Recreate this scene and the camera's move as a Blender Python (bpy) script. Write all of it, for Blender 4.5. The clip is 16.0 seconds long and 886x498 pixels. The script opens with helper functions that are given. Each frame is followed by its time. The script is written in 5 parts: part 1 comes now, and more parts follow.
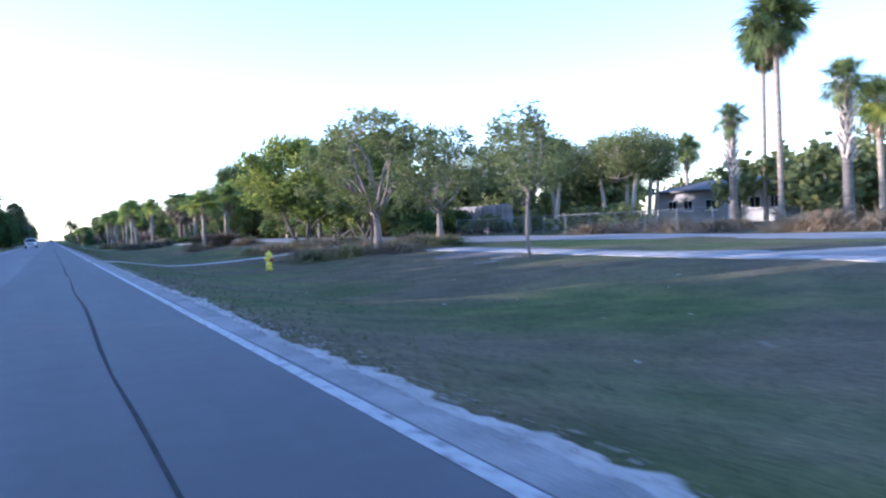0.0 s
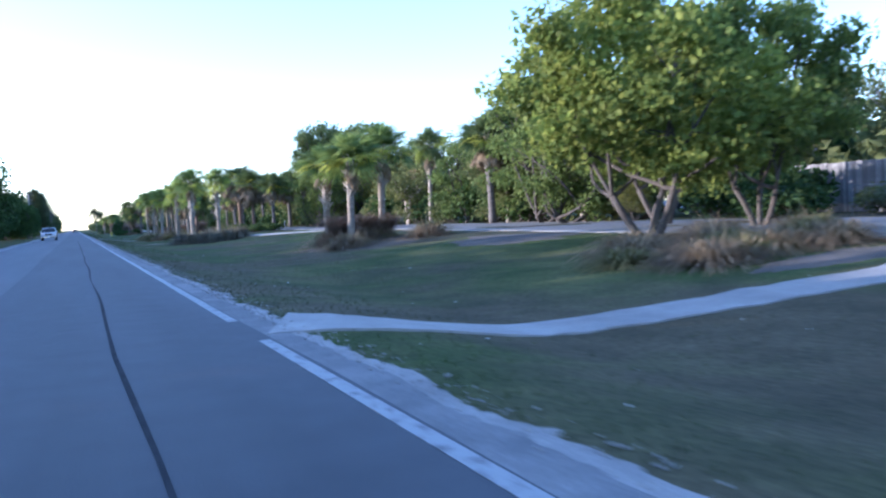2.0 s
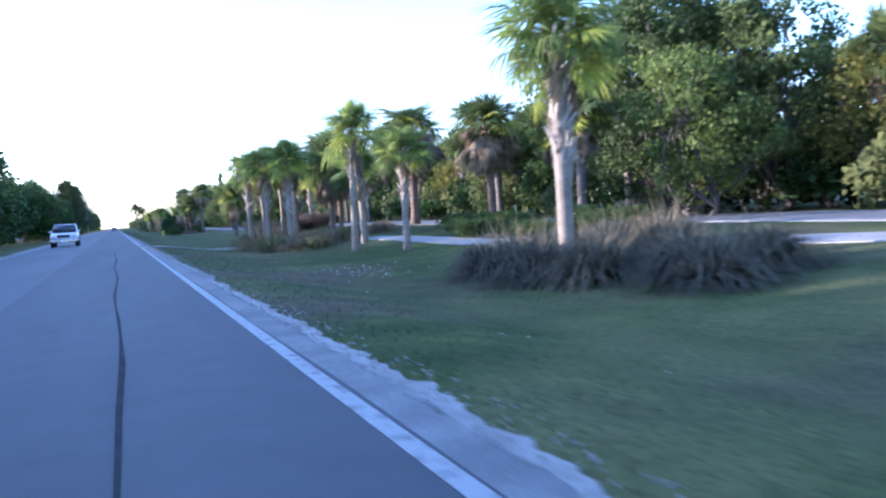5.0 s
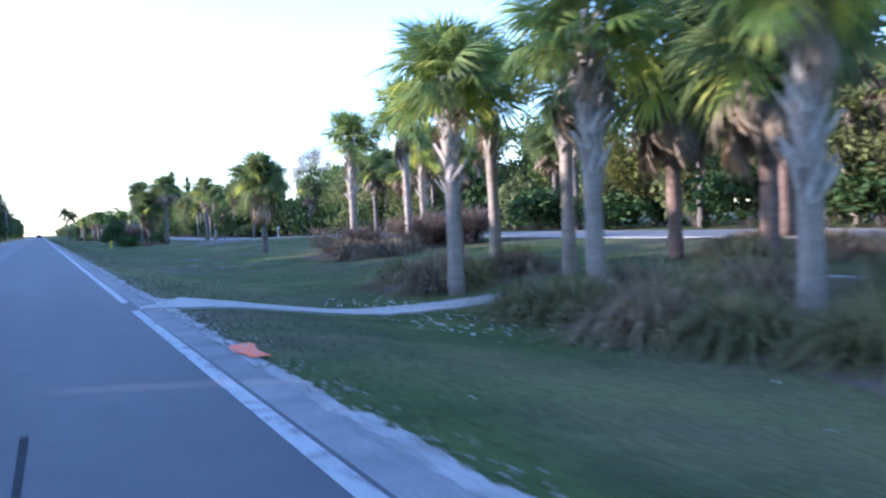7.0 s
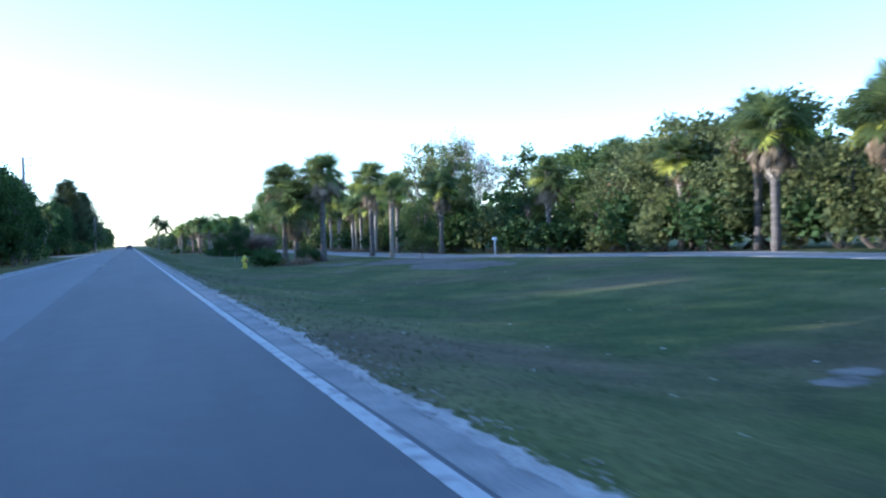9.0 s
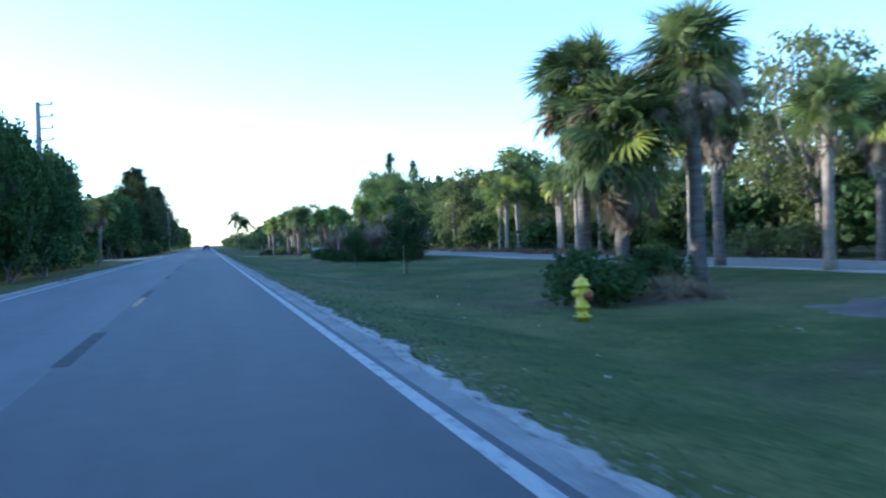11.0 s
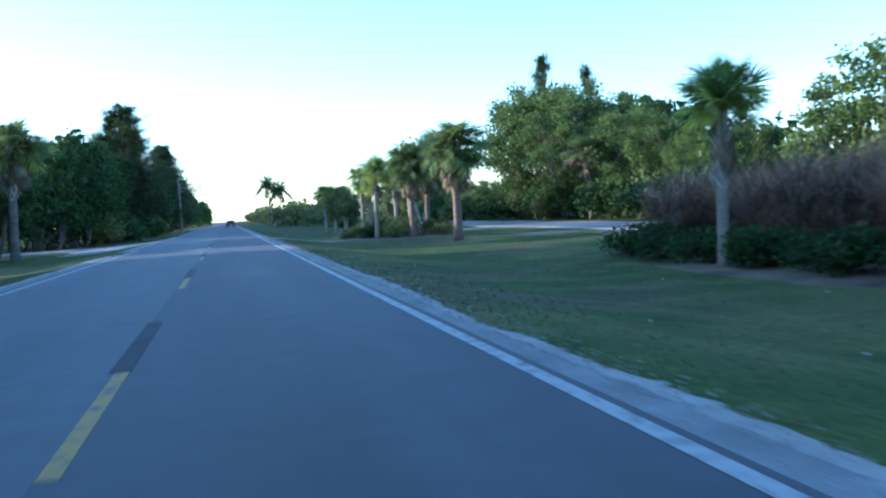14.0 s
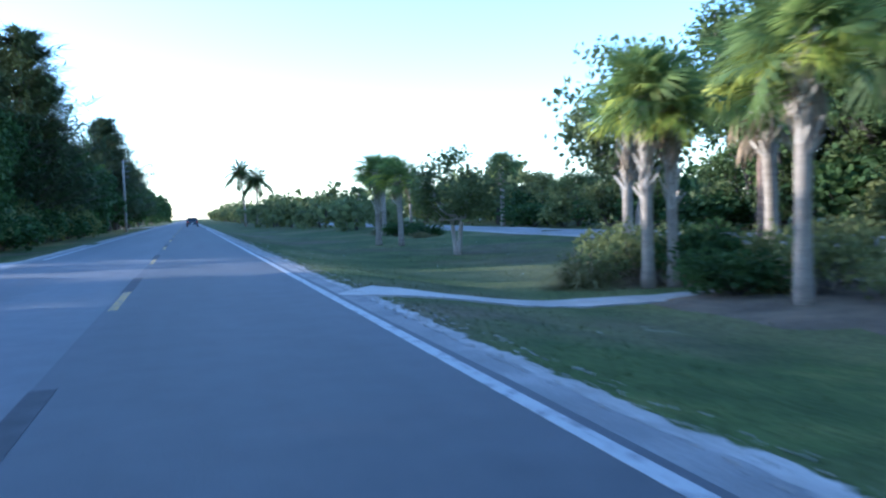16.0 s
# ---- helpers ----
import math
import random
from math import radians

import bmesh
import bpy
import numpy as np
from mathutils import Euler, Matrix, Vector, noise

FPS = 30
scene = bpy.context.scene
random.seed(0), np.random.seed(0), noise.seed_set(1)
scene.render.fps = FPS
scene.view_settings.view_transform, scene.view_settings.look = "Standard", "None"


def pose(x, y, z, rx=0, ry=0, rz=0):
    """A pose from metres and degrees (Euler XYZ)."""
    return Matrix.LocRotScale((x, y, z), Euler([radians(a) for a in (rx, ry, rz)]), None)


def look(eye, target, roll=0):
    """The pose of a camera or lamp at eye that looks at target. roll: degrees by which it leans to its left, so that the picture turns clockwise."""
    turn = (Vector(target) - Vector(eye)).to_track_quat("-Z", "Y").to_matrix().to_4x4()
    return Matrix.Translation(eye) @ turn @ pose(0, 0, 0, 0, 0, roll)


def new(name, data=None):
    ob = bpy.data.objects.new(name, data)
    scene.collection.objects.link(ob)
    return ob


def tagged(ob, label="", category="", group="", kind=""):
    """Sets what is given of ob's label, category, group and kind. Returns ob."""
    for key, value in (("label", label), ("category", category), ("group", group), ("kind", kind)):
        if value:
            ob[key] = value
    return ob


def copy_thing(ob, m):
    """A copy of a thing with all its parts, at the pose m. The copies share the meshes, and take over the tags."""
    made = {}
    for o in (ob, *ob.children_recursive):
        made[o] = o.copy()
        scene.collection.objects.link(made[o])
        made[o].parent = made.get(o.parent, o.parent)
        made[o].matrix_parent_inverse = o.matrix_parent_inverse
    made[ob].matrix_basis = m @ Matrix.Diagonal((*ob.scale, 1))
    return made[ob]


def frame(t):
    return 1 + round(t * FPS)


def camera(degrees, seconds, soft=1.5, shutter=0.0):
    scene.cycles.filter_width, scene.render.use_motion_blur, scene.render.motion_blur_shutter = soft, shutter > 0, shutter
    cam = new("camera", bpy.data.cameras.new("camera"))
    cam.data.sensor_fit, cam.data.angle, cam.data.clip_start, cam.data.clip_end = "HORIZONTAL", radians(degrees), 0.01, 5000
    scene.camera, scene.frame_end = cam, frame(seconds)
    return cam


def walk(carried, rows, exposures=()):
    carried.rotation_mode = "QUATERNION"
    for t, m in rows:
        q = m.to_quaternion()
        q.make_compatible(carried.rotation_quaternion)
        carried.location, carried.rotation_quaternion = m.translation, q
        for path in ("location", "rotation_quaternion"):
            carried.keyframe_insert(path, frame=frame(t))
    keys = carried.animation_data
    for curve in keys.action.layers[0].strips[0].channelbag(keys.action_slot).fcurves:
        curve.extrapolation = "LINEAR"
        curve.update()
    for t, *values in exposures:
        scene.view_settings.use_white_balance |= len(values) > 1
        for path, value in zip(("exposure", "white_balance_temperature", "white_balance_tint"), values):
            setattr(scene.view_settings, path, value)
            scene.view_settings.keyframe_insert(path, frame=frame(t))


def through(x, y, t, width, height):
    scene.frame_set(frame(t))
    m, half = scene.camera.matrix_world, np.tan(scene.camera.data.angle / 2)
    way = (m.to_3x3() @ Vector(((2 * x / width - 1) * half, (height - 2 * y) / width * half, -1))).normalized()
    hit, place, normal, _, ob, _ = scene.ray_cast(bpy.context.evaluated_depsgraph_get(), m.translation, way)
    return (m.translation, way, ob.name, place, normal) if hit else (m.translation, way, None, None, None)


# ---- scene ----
cam = camera(57.0, 16.0, 2.2, 0.2)
PATH = [
    (0.0, pose(-0.185, 0.00, 1.259, 88.21, 2.47, -25.73)),
    (0.5, pose(-0.168, 9.34, 1.246, 88.83, 2.52, -24.94)),
    (1.0, pose(-0.137, 18.69, 1.252, 88.28, 2.93, -24.97)),
    (1.5, pose(-0.093, 28.04, 1.240, 87.91, 3.44, -24.32)),
    (2.0, pose(-0.017, 37.41, 1.262, 87.35, 2.92, -24.33)),
    (2.5, pose(0.061, 46.78, 1.248, 85.49, 3.10, -24.37)),
    (3.0, pose(0.129, 56.17, 1.250, 88.29, 4.19, -22.16)),
    (5.5, pose(0.394, 103.52, 1.249, 86.99, 3.40, -21.97)),
    (6.0, pose(0.433, 113.07, 1.244, 87.87, 4.04, -21.86)),
    (6.5, pose(0.457, 122.66, 1.254, 87.87, 3.88, -21.92)),
    (7.0, pose(0.447, 132.27, 1.259, 87.78, 2.57, -26.32)),
    (7.5, pose(0.387, 141.93, 1.253, 90.29, 3.71, -22.04)),
    (8.0, pose(0.305, 151.63, 1.238, 89.62, 1.85, -21.61)),
    (10.5, pose(0.209, 200.10, 1.256, 88.75, 2.99, -19.24)),
    (11.0, pose(0.196, 209.78, 1.257, 89.15, 2.11, -16.20)),
    (11.5, pose(0.140, 219.53, 1.261, 88.28, 3.00, -13.82)),
    (12.0, pose(0.024, 229.36, 1.246, 87.73, 3.10, -11.26)),
    (12.5, pose(-0.104, 239.26, 1.248, 87.79, 1.86, -11.42)),
    (13.0, pose(-0.220, 249.24, 1.225, 87.60, 1.58, -11.55)),
    (13.5, pose(-0.319, 259.28, 1.229, 88.77, 0.94, -12.56)),
    (14.0, pose(-0.395, 269.40, 1.247, 87.19, 3.37, -14.82)),
    (14.5, pose(-0.441, 279.58, 1.247, 87.71, 3.89, -15.55)),
    (15.0, pose(-0.427, 289.84, 1.255, 86.60, 3.35, -16.45)),
    (15.5, pose(-0.365, 300.12, 1.256, 88.09, 3.36, -17.41)),
    (16.0, pose(-0.286, 310.43, 1.242, 87.33, 1.84, -17.31)),
]
walk(cam, PATH, [(0.0, 2.15, 5060, 29), (0.5, 2.12, 5010, 26), (1.0, 2.05, 4960, 22), (1.5, 2.12, 4960, 25), (2.5, 2.2, 4910, 27), (3.0, 2.3, 4960, 30), (5.5, 2.5, 5010, 30), (7.5, 2.45, 5010, 27), (8.0, 2.3, 4960, 23), (10.5, 2.05, 4810, 13), (13.5, 2.05, 4760, 7), (15.0, 2.08, 4760, 9), (16.0, 2.2, 4760, 16)])

# ---- light ----
SUN_AZ, SUN_EL = radians(66.0), radians(11.0)  # left of the road's heading, above the horizon
world = bpy.data.worlds.new("evening_sky")
scene.world = world
world.use_nodes = True
wn = world.node_tree
sky = wn.nodes.new("ShaderNodeTexSky")
sky.sky_type = "NISHITA"
sky.sun_disc = False
sky.sun_elevation = SUN_EL
sky.sun_rotation = -SUN_AZ
sky.altitude, sky.air_density, sky.dust_density, sky.ozone_density = 0.0, 1.0, 0.5, 2.0
bg = wn.nodes["Background"]
bg.inputs["Strength"].default_value = 0.15
wn.links.new(sky.outputs[0], bg.inputs["Color"])
sun = new("sun", bpy.data.lights.new("sun", "SUN"))
sun.data.energy, sun.data.angle, sun.data.color = 2.6, radians(0.6), (1.0, 0.84, 0.62)
sun.matrix_world = look((-math.sin(SUN_AZ) * 100, math.cos(SUN_AZ) * 100, math.tan(SUN_EL) * 100), (0, 0, 0))

rng = np.random.default_rng(7)


# ---- terrain heights ----
def step(a, b, v):
    t = min(1.0, max(0.0, (v - a) / (b - a)))
    return t * t * (3 - 2 * t)


UNIT = 1.26  # metres to one step of the planting plan


def ground_z(x, y):
    """From the road's edge the verge falls into a shallow swale, then rises to the side path; the path lies higher early on."""
    low = -0.48
    rise = 0.17 - 0.43 * step(189, 233, y)
    z = -0.03 + (low + 0.03) * step(2.4, 6.2, x) + (rise - low) * step(6.3, 18.9, x)
    if x < -5.4:
        z = -0.03 - 0.40 * step(0.0, 4.0, -5.4 - x)
    return z + 0.035 * math.sin(x * 0.72 + y * 0.25) * step(2.6, 6, abs(x)) * math.sin(y * 0.135)


# ---- materials ----
def mat_base(name):
    m = bpy.data.materials.new(name)
    m.use_nodes = True
    nt = m.node_tree
    return m, nt, nt.nodes["Principled BSDF"]


def ramp(nt, fac, stops):
    r = nt.nodes.new("ShaderNodeValToRGB")
    while len(r.color_ramp.elements) < len(stops):
        r.color_ramp.elements.new(0.5)
    for e, (p, c) in zip(r.color_ramp.elements, stops):
        e.position, e.color = p, (*c, 1)
    nt.links.new(fac, r.inputs[0])
    return r.outputs[0]


def noise_of(nt, scale, detail=4, stretch=None, rough=0.55):
    tc = nt.nodes.new("ShaderNodeTexCoord")
    n = nt.nodes.new("ShaderNodeTexNoise")
    n.inputs["Scale"].default_value, n.inputs["Detail"].default_value, n.inputs["Roughness"].default_value = scale, detail, rough
    if stretch:
        mp = nt.nodes.new("ShaderNodeMapping")
        mp.inputs["Scale"].default_value = stretch
        nt.links.new(tc.outputs["Object"], mp.inputs[0])
        nt.links.new(mp.outputs[0], n.inputs["Vector"])
    else:
        nt.links.new(tc.outputs["Object"], n.inputs["Vector"])
    return n.outputs[0]


def mix(nt, fac, a, b, kind="MIX"):
    x = nt.nodes.new("ShaderNodeMix")
    x.data_type, x.blend_type = "RGBA", kind
    for sock, v in ((x.inputs[0], fac), (x.inputs[6], a), (x.inputs[7], b)):
        if isinstance(v, (int, float)):
            sock.default_value = v
        elif isinstance(v, tuple):
            sock.default_value = (*v, 1)
        else:
            nt.links.new(v, sock)
    return x.outputs[2]


def bump(nt, bsdf, height, strength, dist=0.01):
    b = nt.nodes.new("ShaderNodeBump")
    b.inputs["Strength"].default_value, b.inputs["Distance"].default_value = strength, dist
    nt.links.new(height, b.inputs["Height"])
    nt.links.new(b.outputs[0], bsdf.inputs["Normal"])


def surface(name, c1, c2, scale=3.0, rough=0.8, fine=40.0, bump_s=0.3, stretch=None, metal=0.0, dist=0.01, vary=0.0):
    """A surface with broad stains between two colours and a fine grain; vary sets one piece off from the next."""
    m, nt, b = mat_base(name)
    broad = noise_of(nt, scale, 5, stretch)
    grain = noise_of(nt, fine, 3, stretch)
    col = ramp(nt, broad, [(0.35, c1), (0.65, c2)])
    dark = ramp(nt, grain, [(0.3, (0.72, 0.72, 0.72)), (0.7, (1.1, 1.1, 1.1))])
    if vary:
        inf = nt.nodes.new("ShaderNodeObjectInfo")
        col = mix(nt, 1.0, col, ramp(nt, inf.outputs["Random"], [(0.0, (1 - vary,) * 3), (1.0, (1 + vary,) * 3)]), "MULTIPLY")
    nt.links.new(mix(nt, 1.0, col, dark, "MULTIPLY"), b.inputs["Base Color"])
    b.inputs["Roughness"].default_value, b.inputs["Metallic"].default_value = rough, metal
    bump(nt, b, grain, bump_s, dist)
    return m


def leafy(name, c1, c2, c3, rough=0.7, through=0.45, spread=1.1):
    """Leaves: each leaf its own tone, whole boughs drifting in colour, light shining through."""
    m, nt, b = mat_base(name)
    geo = nt.nodes.new("ShaderNodeNewGeometry")
    inf = nt.nodes.new("ShaderNodeObjectInfo")
    drift = noise_of(nt, spread, 2)
    one = ramp(nt, geo.outputs["Random Per Island"], [(0.0, tuple(0.5 * (p + q) for p, q in zip(c1, c2))), (0.55, c2), (1.0, tuple(0.45 * q + 0.55 * p for p, q in zip(c2, c3)))])
    two = ramp(nt, drift, [(0.3, (0.52, 0.55, 0.54)), (0.7, (1.3, 1.24, 1.1))])
    three = ramp(nt, inf.outputs["Random"], [(0.0, (0.8, 0.85, 0.9)), (1.0, (1.15, 1.1, 1.0))])
    col = mix(nt, 1.0, mix(nt, 1.0, one, two, "MULTIPLY"), three, "MULTIPLY")
    nt.links.new(col, b.inputs["Base Color"])
    b.inputs["Roughness"].default_value = rough
    b.inputs["Specular IOR Level"].default_value = 0.18
    tr = nt.nodes.new("ShaderNodeBsdfTranslucent")
    nt.links.new(col, tr.inputs["Color"])
    ms = nt.nodes.new("ShaderNodeMixShader")
    ms.inputs[0].default_value = through
    nt.links.new(b.outputs[0], ms.inputs[1])
    nt.links.new(tr.outputs[0], ms.inputs[2])
    nt.links.new(ms.outputs[0], nt.nodes["Material Output"].inputs["Surface"])
    return m


def plain(name, c, rough=0.5, metal=0.0, coat=0.0):
    m, nt, b = mat_base(name)
    n = noise_of(nt, 6.0, 3)
    nt.links.new(ramp(nt, n, [(0.3, tuple(v * 0.88 for v in c)), (0.7, c)]), b.inputs["Base Color"])
    b.inputs["Roughness"].default_value, b.inputs["Metallic"].default_value = rough, metal
    b.inputs["Coat Weight"].default_value = coat
    return m


def lawn_material():
    m, nt, b = mat_base("verge_lawn")
    big = noise_of(nt, 0.12, 5)
    mid = noise_of(nt, 0.9, 5)
    fine = noise_of(nt, 14.0, 4)
    sand = noise_of(nt, 0.28, 6, (1, 0.7, 1), 0.65)
    green = ramp(nt, mid, [(0.3, (0.042, 0.066, 0.019)), (0.55, (0.070, 0.098, 0.027)), (0.75, (0.125, 0.136, 0.042))])
    strawy = noise_of(nt, 0.19, 4, (1.0, 0.45, 1))
    green = mix(nt, ramp(nt, strawy, [(0.48, (0, 0, 0)), (0.64, (0.8, 0.8, 0.8))]), green, (0.155, 0.150, 0.062))
    dry = ramp(nt, mid, [(0.3, (0.078, 0.070, 0.040)), (0.7, (0.135, 0.115, 0.068))])
    # the lawn is drier before y = 150 and greener after
    tc = nt.nodes.new("ShaderNodeTexCoord")
    sp = nt.nodes.new("ShaderNodeSeparateXYZ")
    nt.links.new(tc.outputs["Object"], sp.inputs[0])
    mr = nt.nodes.new("ShaderNodeMapRange")
    mr.inputs["From Min"].default_value, mr.inputs["From Max"].default_value = 30, 125
    mr.inputs["To Min"].default_value, mr.inputs["To Max"].default_value = 0.085, -0.035
    nt.links.new(sp.outputs[1], mr.inputs[0])
    ad = nt.nodes.new("ShaderNodeMath")
    nt.links.new(big, ad.inputs[0])
    nt.links.new(mr.outputs[0], ad.inputs[1])
    col = mix(nt, ramp(nt, ad.outputs[0], [(0.46, (0, 0, 0)), (0.62, (1, 1, 1))]), green, dry)
    col = mix(nt, ramp(nt, sand, [(0.70, (0, 0, 0)), (0.78, (0.7, 0.7, 0.7))]), col, (0.34, 0.31, 0.26))
    shade = ramp(nt, fine, [(0.3, (0.55, 0.55, 0.55)), (0.7, (1.2, 1.2, 1.2))])
    nt.links.new(mix(nt, 1.0, col, shade, "MULTIPLY"), b.inputs["Base Color"])
    b.inputs["Roughness"].default_value = 0.95
    b.inputs["Specular IOR Level"].default_value = 0.1
    bump(nt, b, fine, 0.8, 0.04)
    return m


def asphalt_material(name, c1, c2):
    m, nt, b = mat_base(name)
    wide = noise_of(nt, 0.5, 4, (1.6, 0.12, 1))
    mid = noise_of(nt, 2.2, 5)
    fine = noise_of(nt, 90.0, 2)
    col = ramp(nt, wide, [(0.3, c1), (0.7, c2)])
    col = mix(nt, 1.0, col, ramp(nt, mid, [(0.25, (0.82, 0.82, 0.82)), (0.75, (1.12, 1.12, 1.12))]), "MULTIPLY")
    col = mix(nt, 1.0, col, ramp(nt, fine, [(0.3, (0.7, 0.7, 0.7)), (0.7, (1.25, 1.25, 1.25))]), "MULTIPLY")
    nt.links.new(col, b.inputs["Base Color"])
    b.inputs["Roughness"].default_value = 0.75
    bump(nt, b, fine, 0.35, 0.006)
    return m


def paint_material(name, c, worn, level):
    """Road paint, worn through to the asphalt in spots."""
    m, nt, b = mat_base(name)
    n = noise_of(nt, 7.0, 6)
    g = noise_of(nt, 60.0, 3)
    col = mix(nt, ramp(nt, n, [(level, (0, 0, 0)), (level + 0.12, (1, 1, 1))]), c, worn)
    col = mix(nt, 1.0, col, ramp(nt, g, [(0.3, (0.8, 0.8, 0.8)), (0.7, (1.1, 1.1, 1.1))]), "MULTIPLY")
    nt.links.new(col, b.inputs["Base Color"])
    b.inputs["Roughness"].default_value = 0.7
    bump(nt, b, g, 0.3, 0.004)
    return m


LAWN = lawn_material()
ASPHALT = asphalt_material("grey_asphalt", (0.070, 0.074, 0.080), (0.105, 0.110, 0.117))
ASPHALT_DARK = asphalt_material("dark_asphalt", (0.046, 0.049, 0.054), (0.070, 0.074, 0.080))
PATHWAY = asphalt_material("pale_path", (0.26, 0.245, 0.22), (0.37, 0.35, 0.315))
PATH_GREY = asphalt_material("grey_path", (0.150, 0.146, 0.138), (0.205, 0.198, 0.186))
SHELL = surface("crushed_shell", (0.25, 0.238, 0.217), (0.39, 0.37, 0.34), 1.6, 0.95, 30, 0.8, None, 0, 0.02)
DUST = surface("dusty_gravel", (0.165, 0.163, 0.158), (0.26, 0.253, 0.24), 1.3, 0.95, 34, 0.7, None, 0, 0.015)
MULCH = surface("brown_mulch", (0.060, 0.045, 0.026), (0.145, 0.108, 0.064), 0.9, 0.98, 18, 1.0, None, 0, 0.03)
SAND = surface("thin_sand", (0.085, 0.080, 0.062), (0.19, 0.175, 0.148), 2.2, 0.98, 16, 0.9, None, 0, 0.02)
DIRT = surface("bare_dirt", (0.070, 0.060, 0.048), (0.130, 0.108, 0.085), 0.6, 0.98, 12, 1.0, None, 0, 0.03)
WHITE_PAINT = paint_material("white_line", (0.35, 0.35, 0.34), (0.13, 0.13, 0.13), 0.52)
YELLOW_PAINT = paint_material("yellow_line", (0.34, 0.215, 0.045), (0.11, 0.10, 0.085), 0.50)
TAR = surface("tar", (0.031, 0.033, 0.035), (0.052, 0.054, 0.057), 4, 0.95, 60, 0.3)
TAR.node_tree.nodes["Principled BSDF"].inputs["Specular IOR Level"].default_value = 0.1
PATCH = surface("patched_asphalt", (0.029, 0.031, 0.034), (0.05, 0.053, 0.057), 4, 0.9, 60, 0.3)
ORANGE_PAINT = paint_material("orange_mark", (0.85, 0.13, 0.03), (0.42, 0.24, 0.16), 0.50)
PALM_GREEN = leafy("palm_frond", (0.090, 0.145, 0.046), (0.165, 0.232, 0.068), (0.310, 0.350, 0.105), 0.55, 0.5)
PALM_DIM = leafy("old_palm_frond", (0.075, 0.112, 0.042), (0.125, 0.172, 0.062), (0.220, 0.235, 0.095), 0.6, 0.45)
PALM_YELLOW = leafy("palm_frond_yellow", (0.270, 0.330, 0.060), (0.400, 0.440, 0.075), (0.480, 0.460, 0.10), 0.5, 0.35)
PALM_DEAD = leafy("palm_frond_dead", (0.155, 0.118, 0.085), (0.250, 0.195, 0.142), (0.350, 0.280, 0.200), 0.9, 0.15)
PALM_TRUNK = surface("palm_trunk", (0.235, 0.190, 0.142), (0.355, 0.295, 0.222), 1.6, 0.9, 22, 0.8, (1, 1, 3), 0, 0.02)
PALM_OLD = surface("old_palm_trunk", (0.095, 0.080, 0.066), (0.18, 0.155, 0.128), 2.5, 0.9, 22, 0.8, (1, 1, 4), 0, 0.02)
PALM_RED = surface("palm_trunk_brown", (0.150, 0.097, 0.068), (0.245, 0.165, 0.115), 2.5, 0.9, 22, 0.8, (1, 1, 4), 0, 0.02)
BOOT = surface("palm_boot", (0.34, 0.29, 0.225), (0.56, 0.485, 0.385), 5, 0.9, 30, 0.6)
BARK = surface("grey_bark", (0.06, 0.05, 0.042), (0.13, 0.11, 0.09), 3, 0.95, 26, 0.9, (1, 1, 0.35), 0, 0.02)
BARK_MID = surface("tan_bark", (0.15, 0.12, 0.095), (0.27, 0.225, 0.18), 3, 0.9, 26, 0.7, (1, 1, 0.35), 0, 0.015)
BARK_PALE = surface("pale_bark", (0.30, 0.25, 0.20), (0.48, 0.42, 0.34), 3, 0.9, 26, 0.6, (1, 1, 0.35), 0, 0.015)
LEAF = leafy("broad_leaf", (0.078, 0.122, 0.040), (0.132, 0.188, 0.056), (0.200, 0.248, 0.075))
LEAF_GRAPE = leafy("sea_grape_leaf", (0.098, 0.152, 0.042), (0.200, 0.258, 0.062), (0.380, 0.385, 0.095), 0.6, 0.55, 0.6)
LEAF_HEDGE = leafy("hedge_leaf", (0.055, 0.090, 0.030), (0.088, 0.135, 0.042), (0.135, 0.180, 0.058))
LEAF_OLIVE = leafy("olive_leaf", (0.105, 0.132, 0.054), (0.165, 0.192, 0.076), (0.230, 0.245, 0.095))
LEAF_DARK = leafy("dark_leaf", (0.030, 0.060, 0.022), (0.052, 0.095, 0.030), (0.085, 0.140, 0.040), 0.7, 0.35)
LEAF_MID = leafy("mid_green_leaf", (0.068, 0.104, 0.042), (0.115, 0.158, 0.058), (0.172, 0.215, 0.075))
LEAF_AUTUMN = leafy("yellowing_leaf", (0.100, 0.115, 0.026), (0.165, 0.168, 0.042), (0.220, 0.205, 0.058))
NEEDLE = leafy("pine_needle", (0.055, 0.084, 0.046), (0.092, 0.130, 0.066), (0.130, 0.172, 0.084), 0.7, 0.35)
GREYTWIG = leafy("grey_twig", (0.170, 0.155, 0.145), (0.255, 0.238, 0.225), (0.345, 0.325, 0.305), 0.9, 0.1)
DRYGRASS = leafy("dry_grass", (0.115, 0.122, 0.055), (0.205, 0.198, 0.090), (0.340, 0.300, 0.155), 0.9, 0.3, 1.0)
BROWNGRASS = leafy("brown_grass", (0.160, 0.122, 0.085), (0.265, 0.205, 0.138), (0.385, 0.300, 0.205), 0.9, 0.25, 1.0)
# grey-brown grass, its colour darkened further to stand in for the bed's shade
DIMGRASS = leafy("dim_grass", (0.088, 0.085, 0.066), (0.135, 0.130, 0.100), (0.205, 0.192, 0.150), 0.9, 0.25, 1.0)
STRAW = leafy("straw", (0.26, 0.215, 0.14), (0.36, 0.30, 0.20), (0.45, 0.38, 0.26), 0.9, 0.25, 1.0)
TWIG = leafy("bare_twig", (0.195, 0.140, 0.110), (0.310, 0.225, 0.178), (0.410, 0.310, 0.250), 0.9, 0.1)
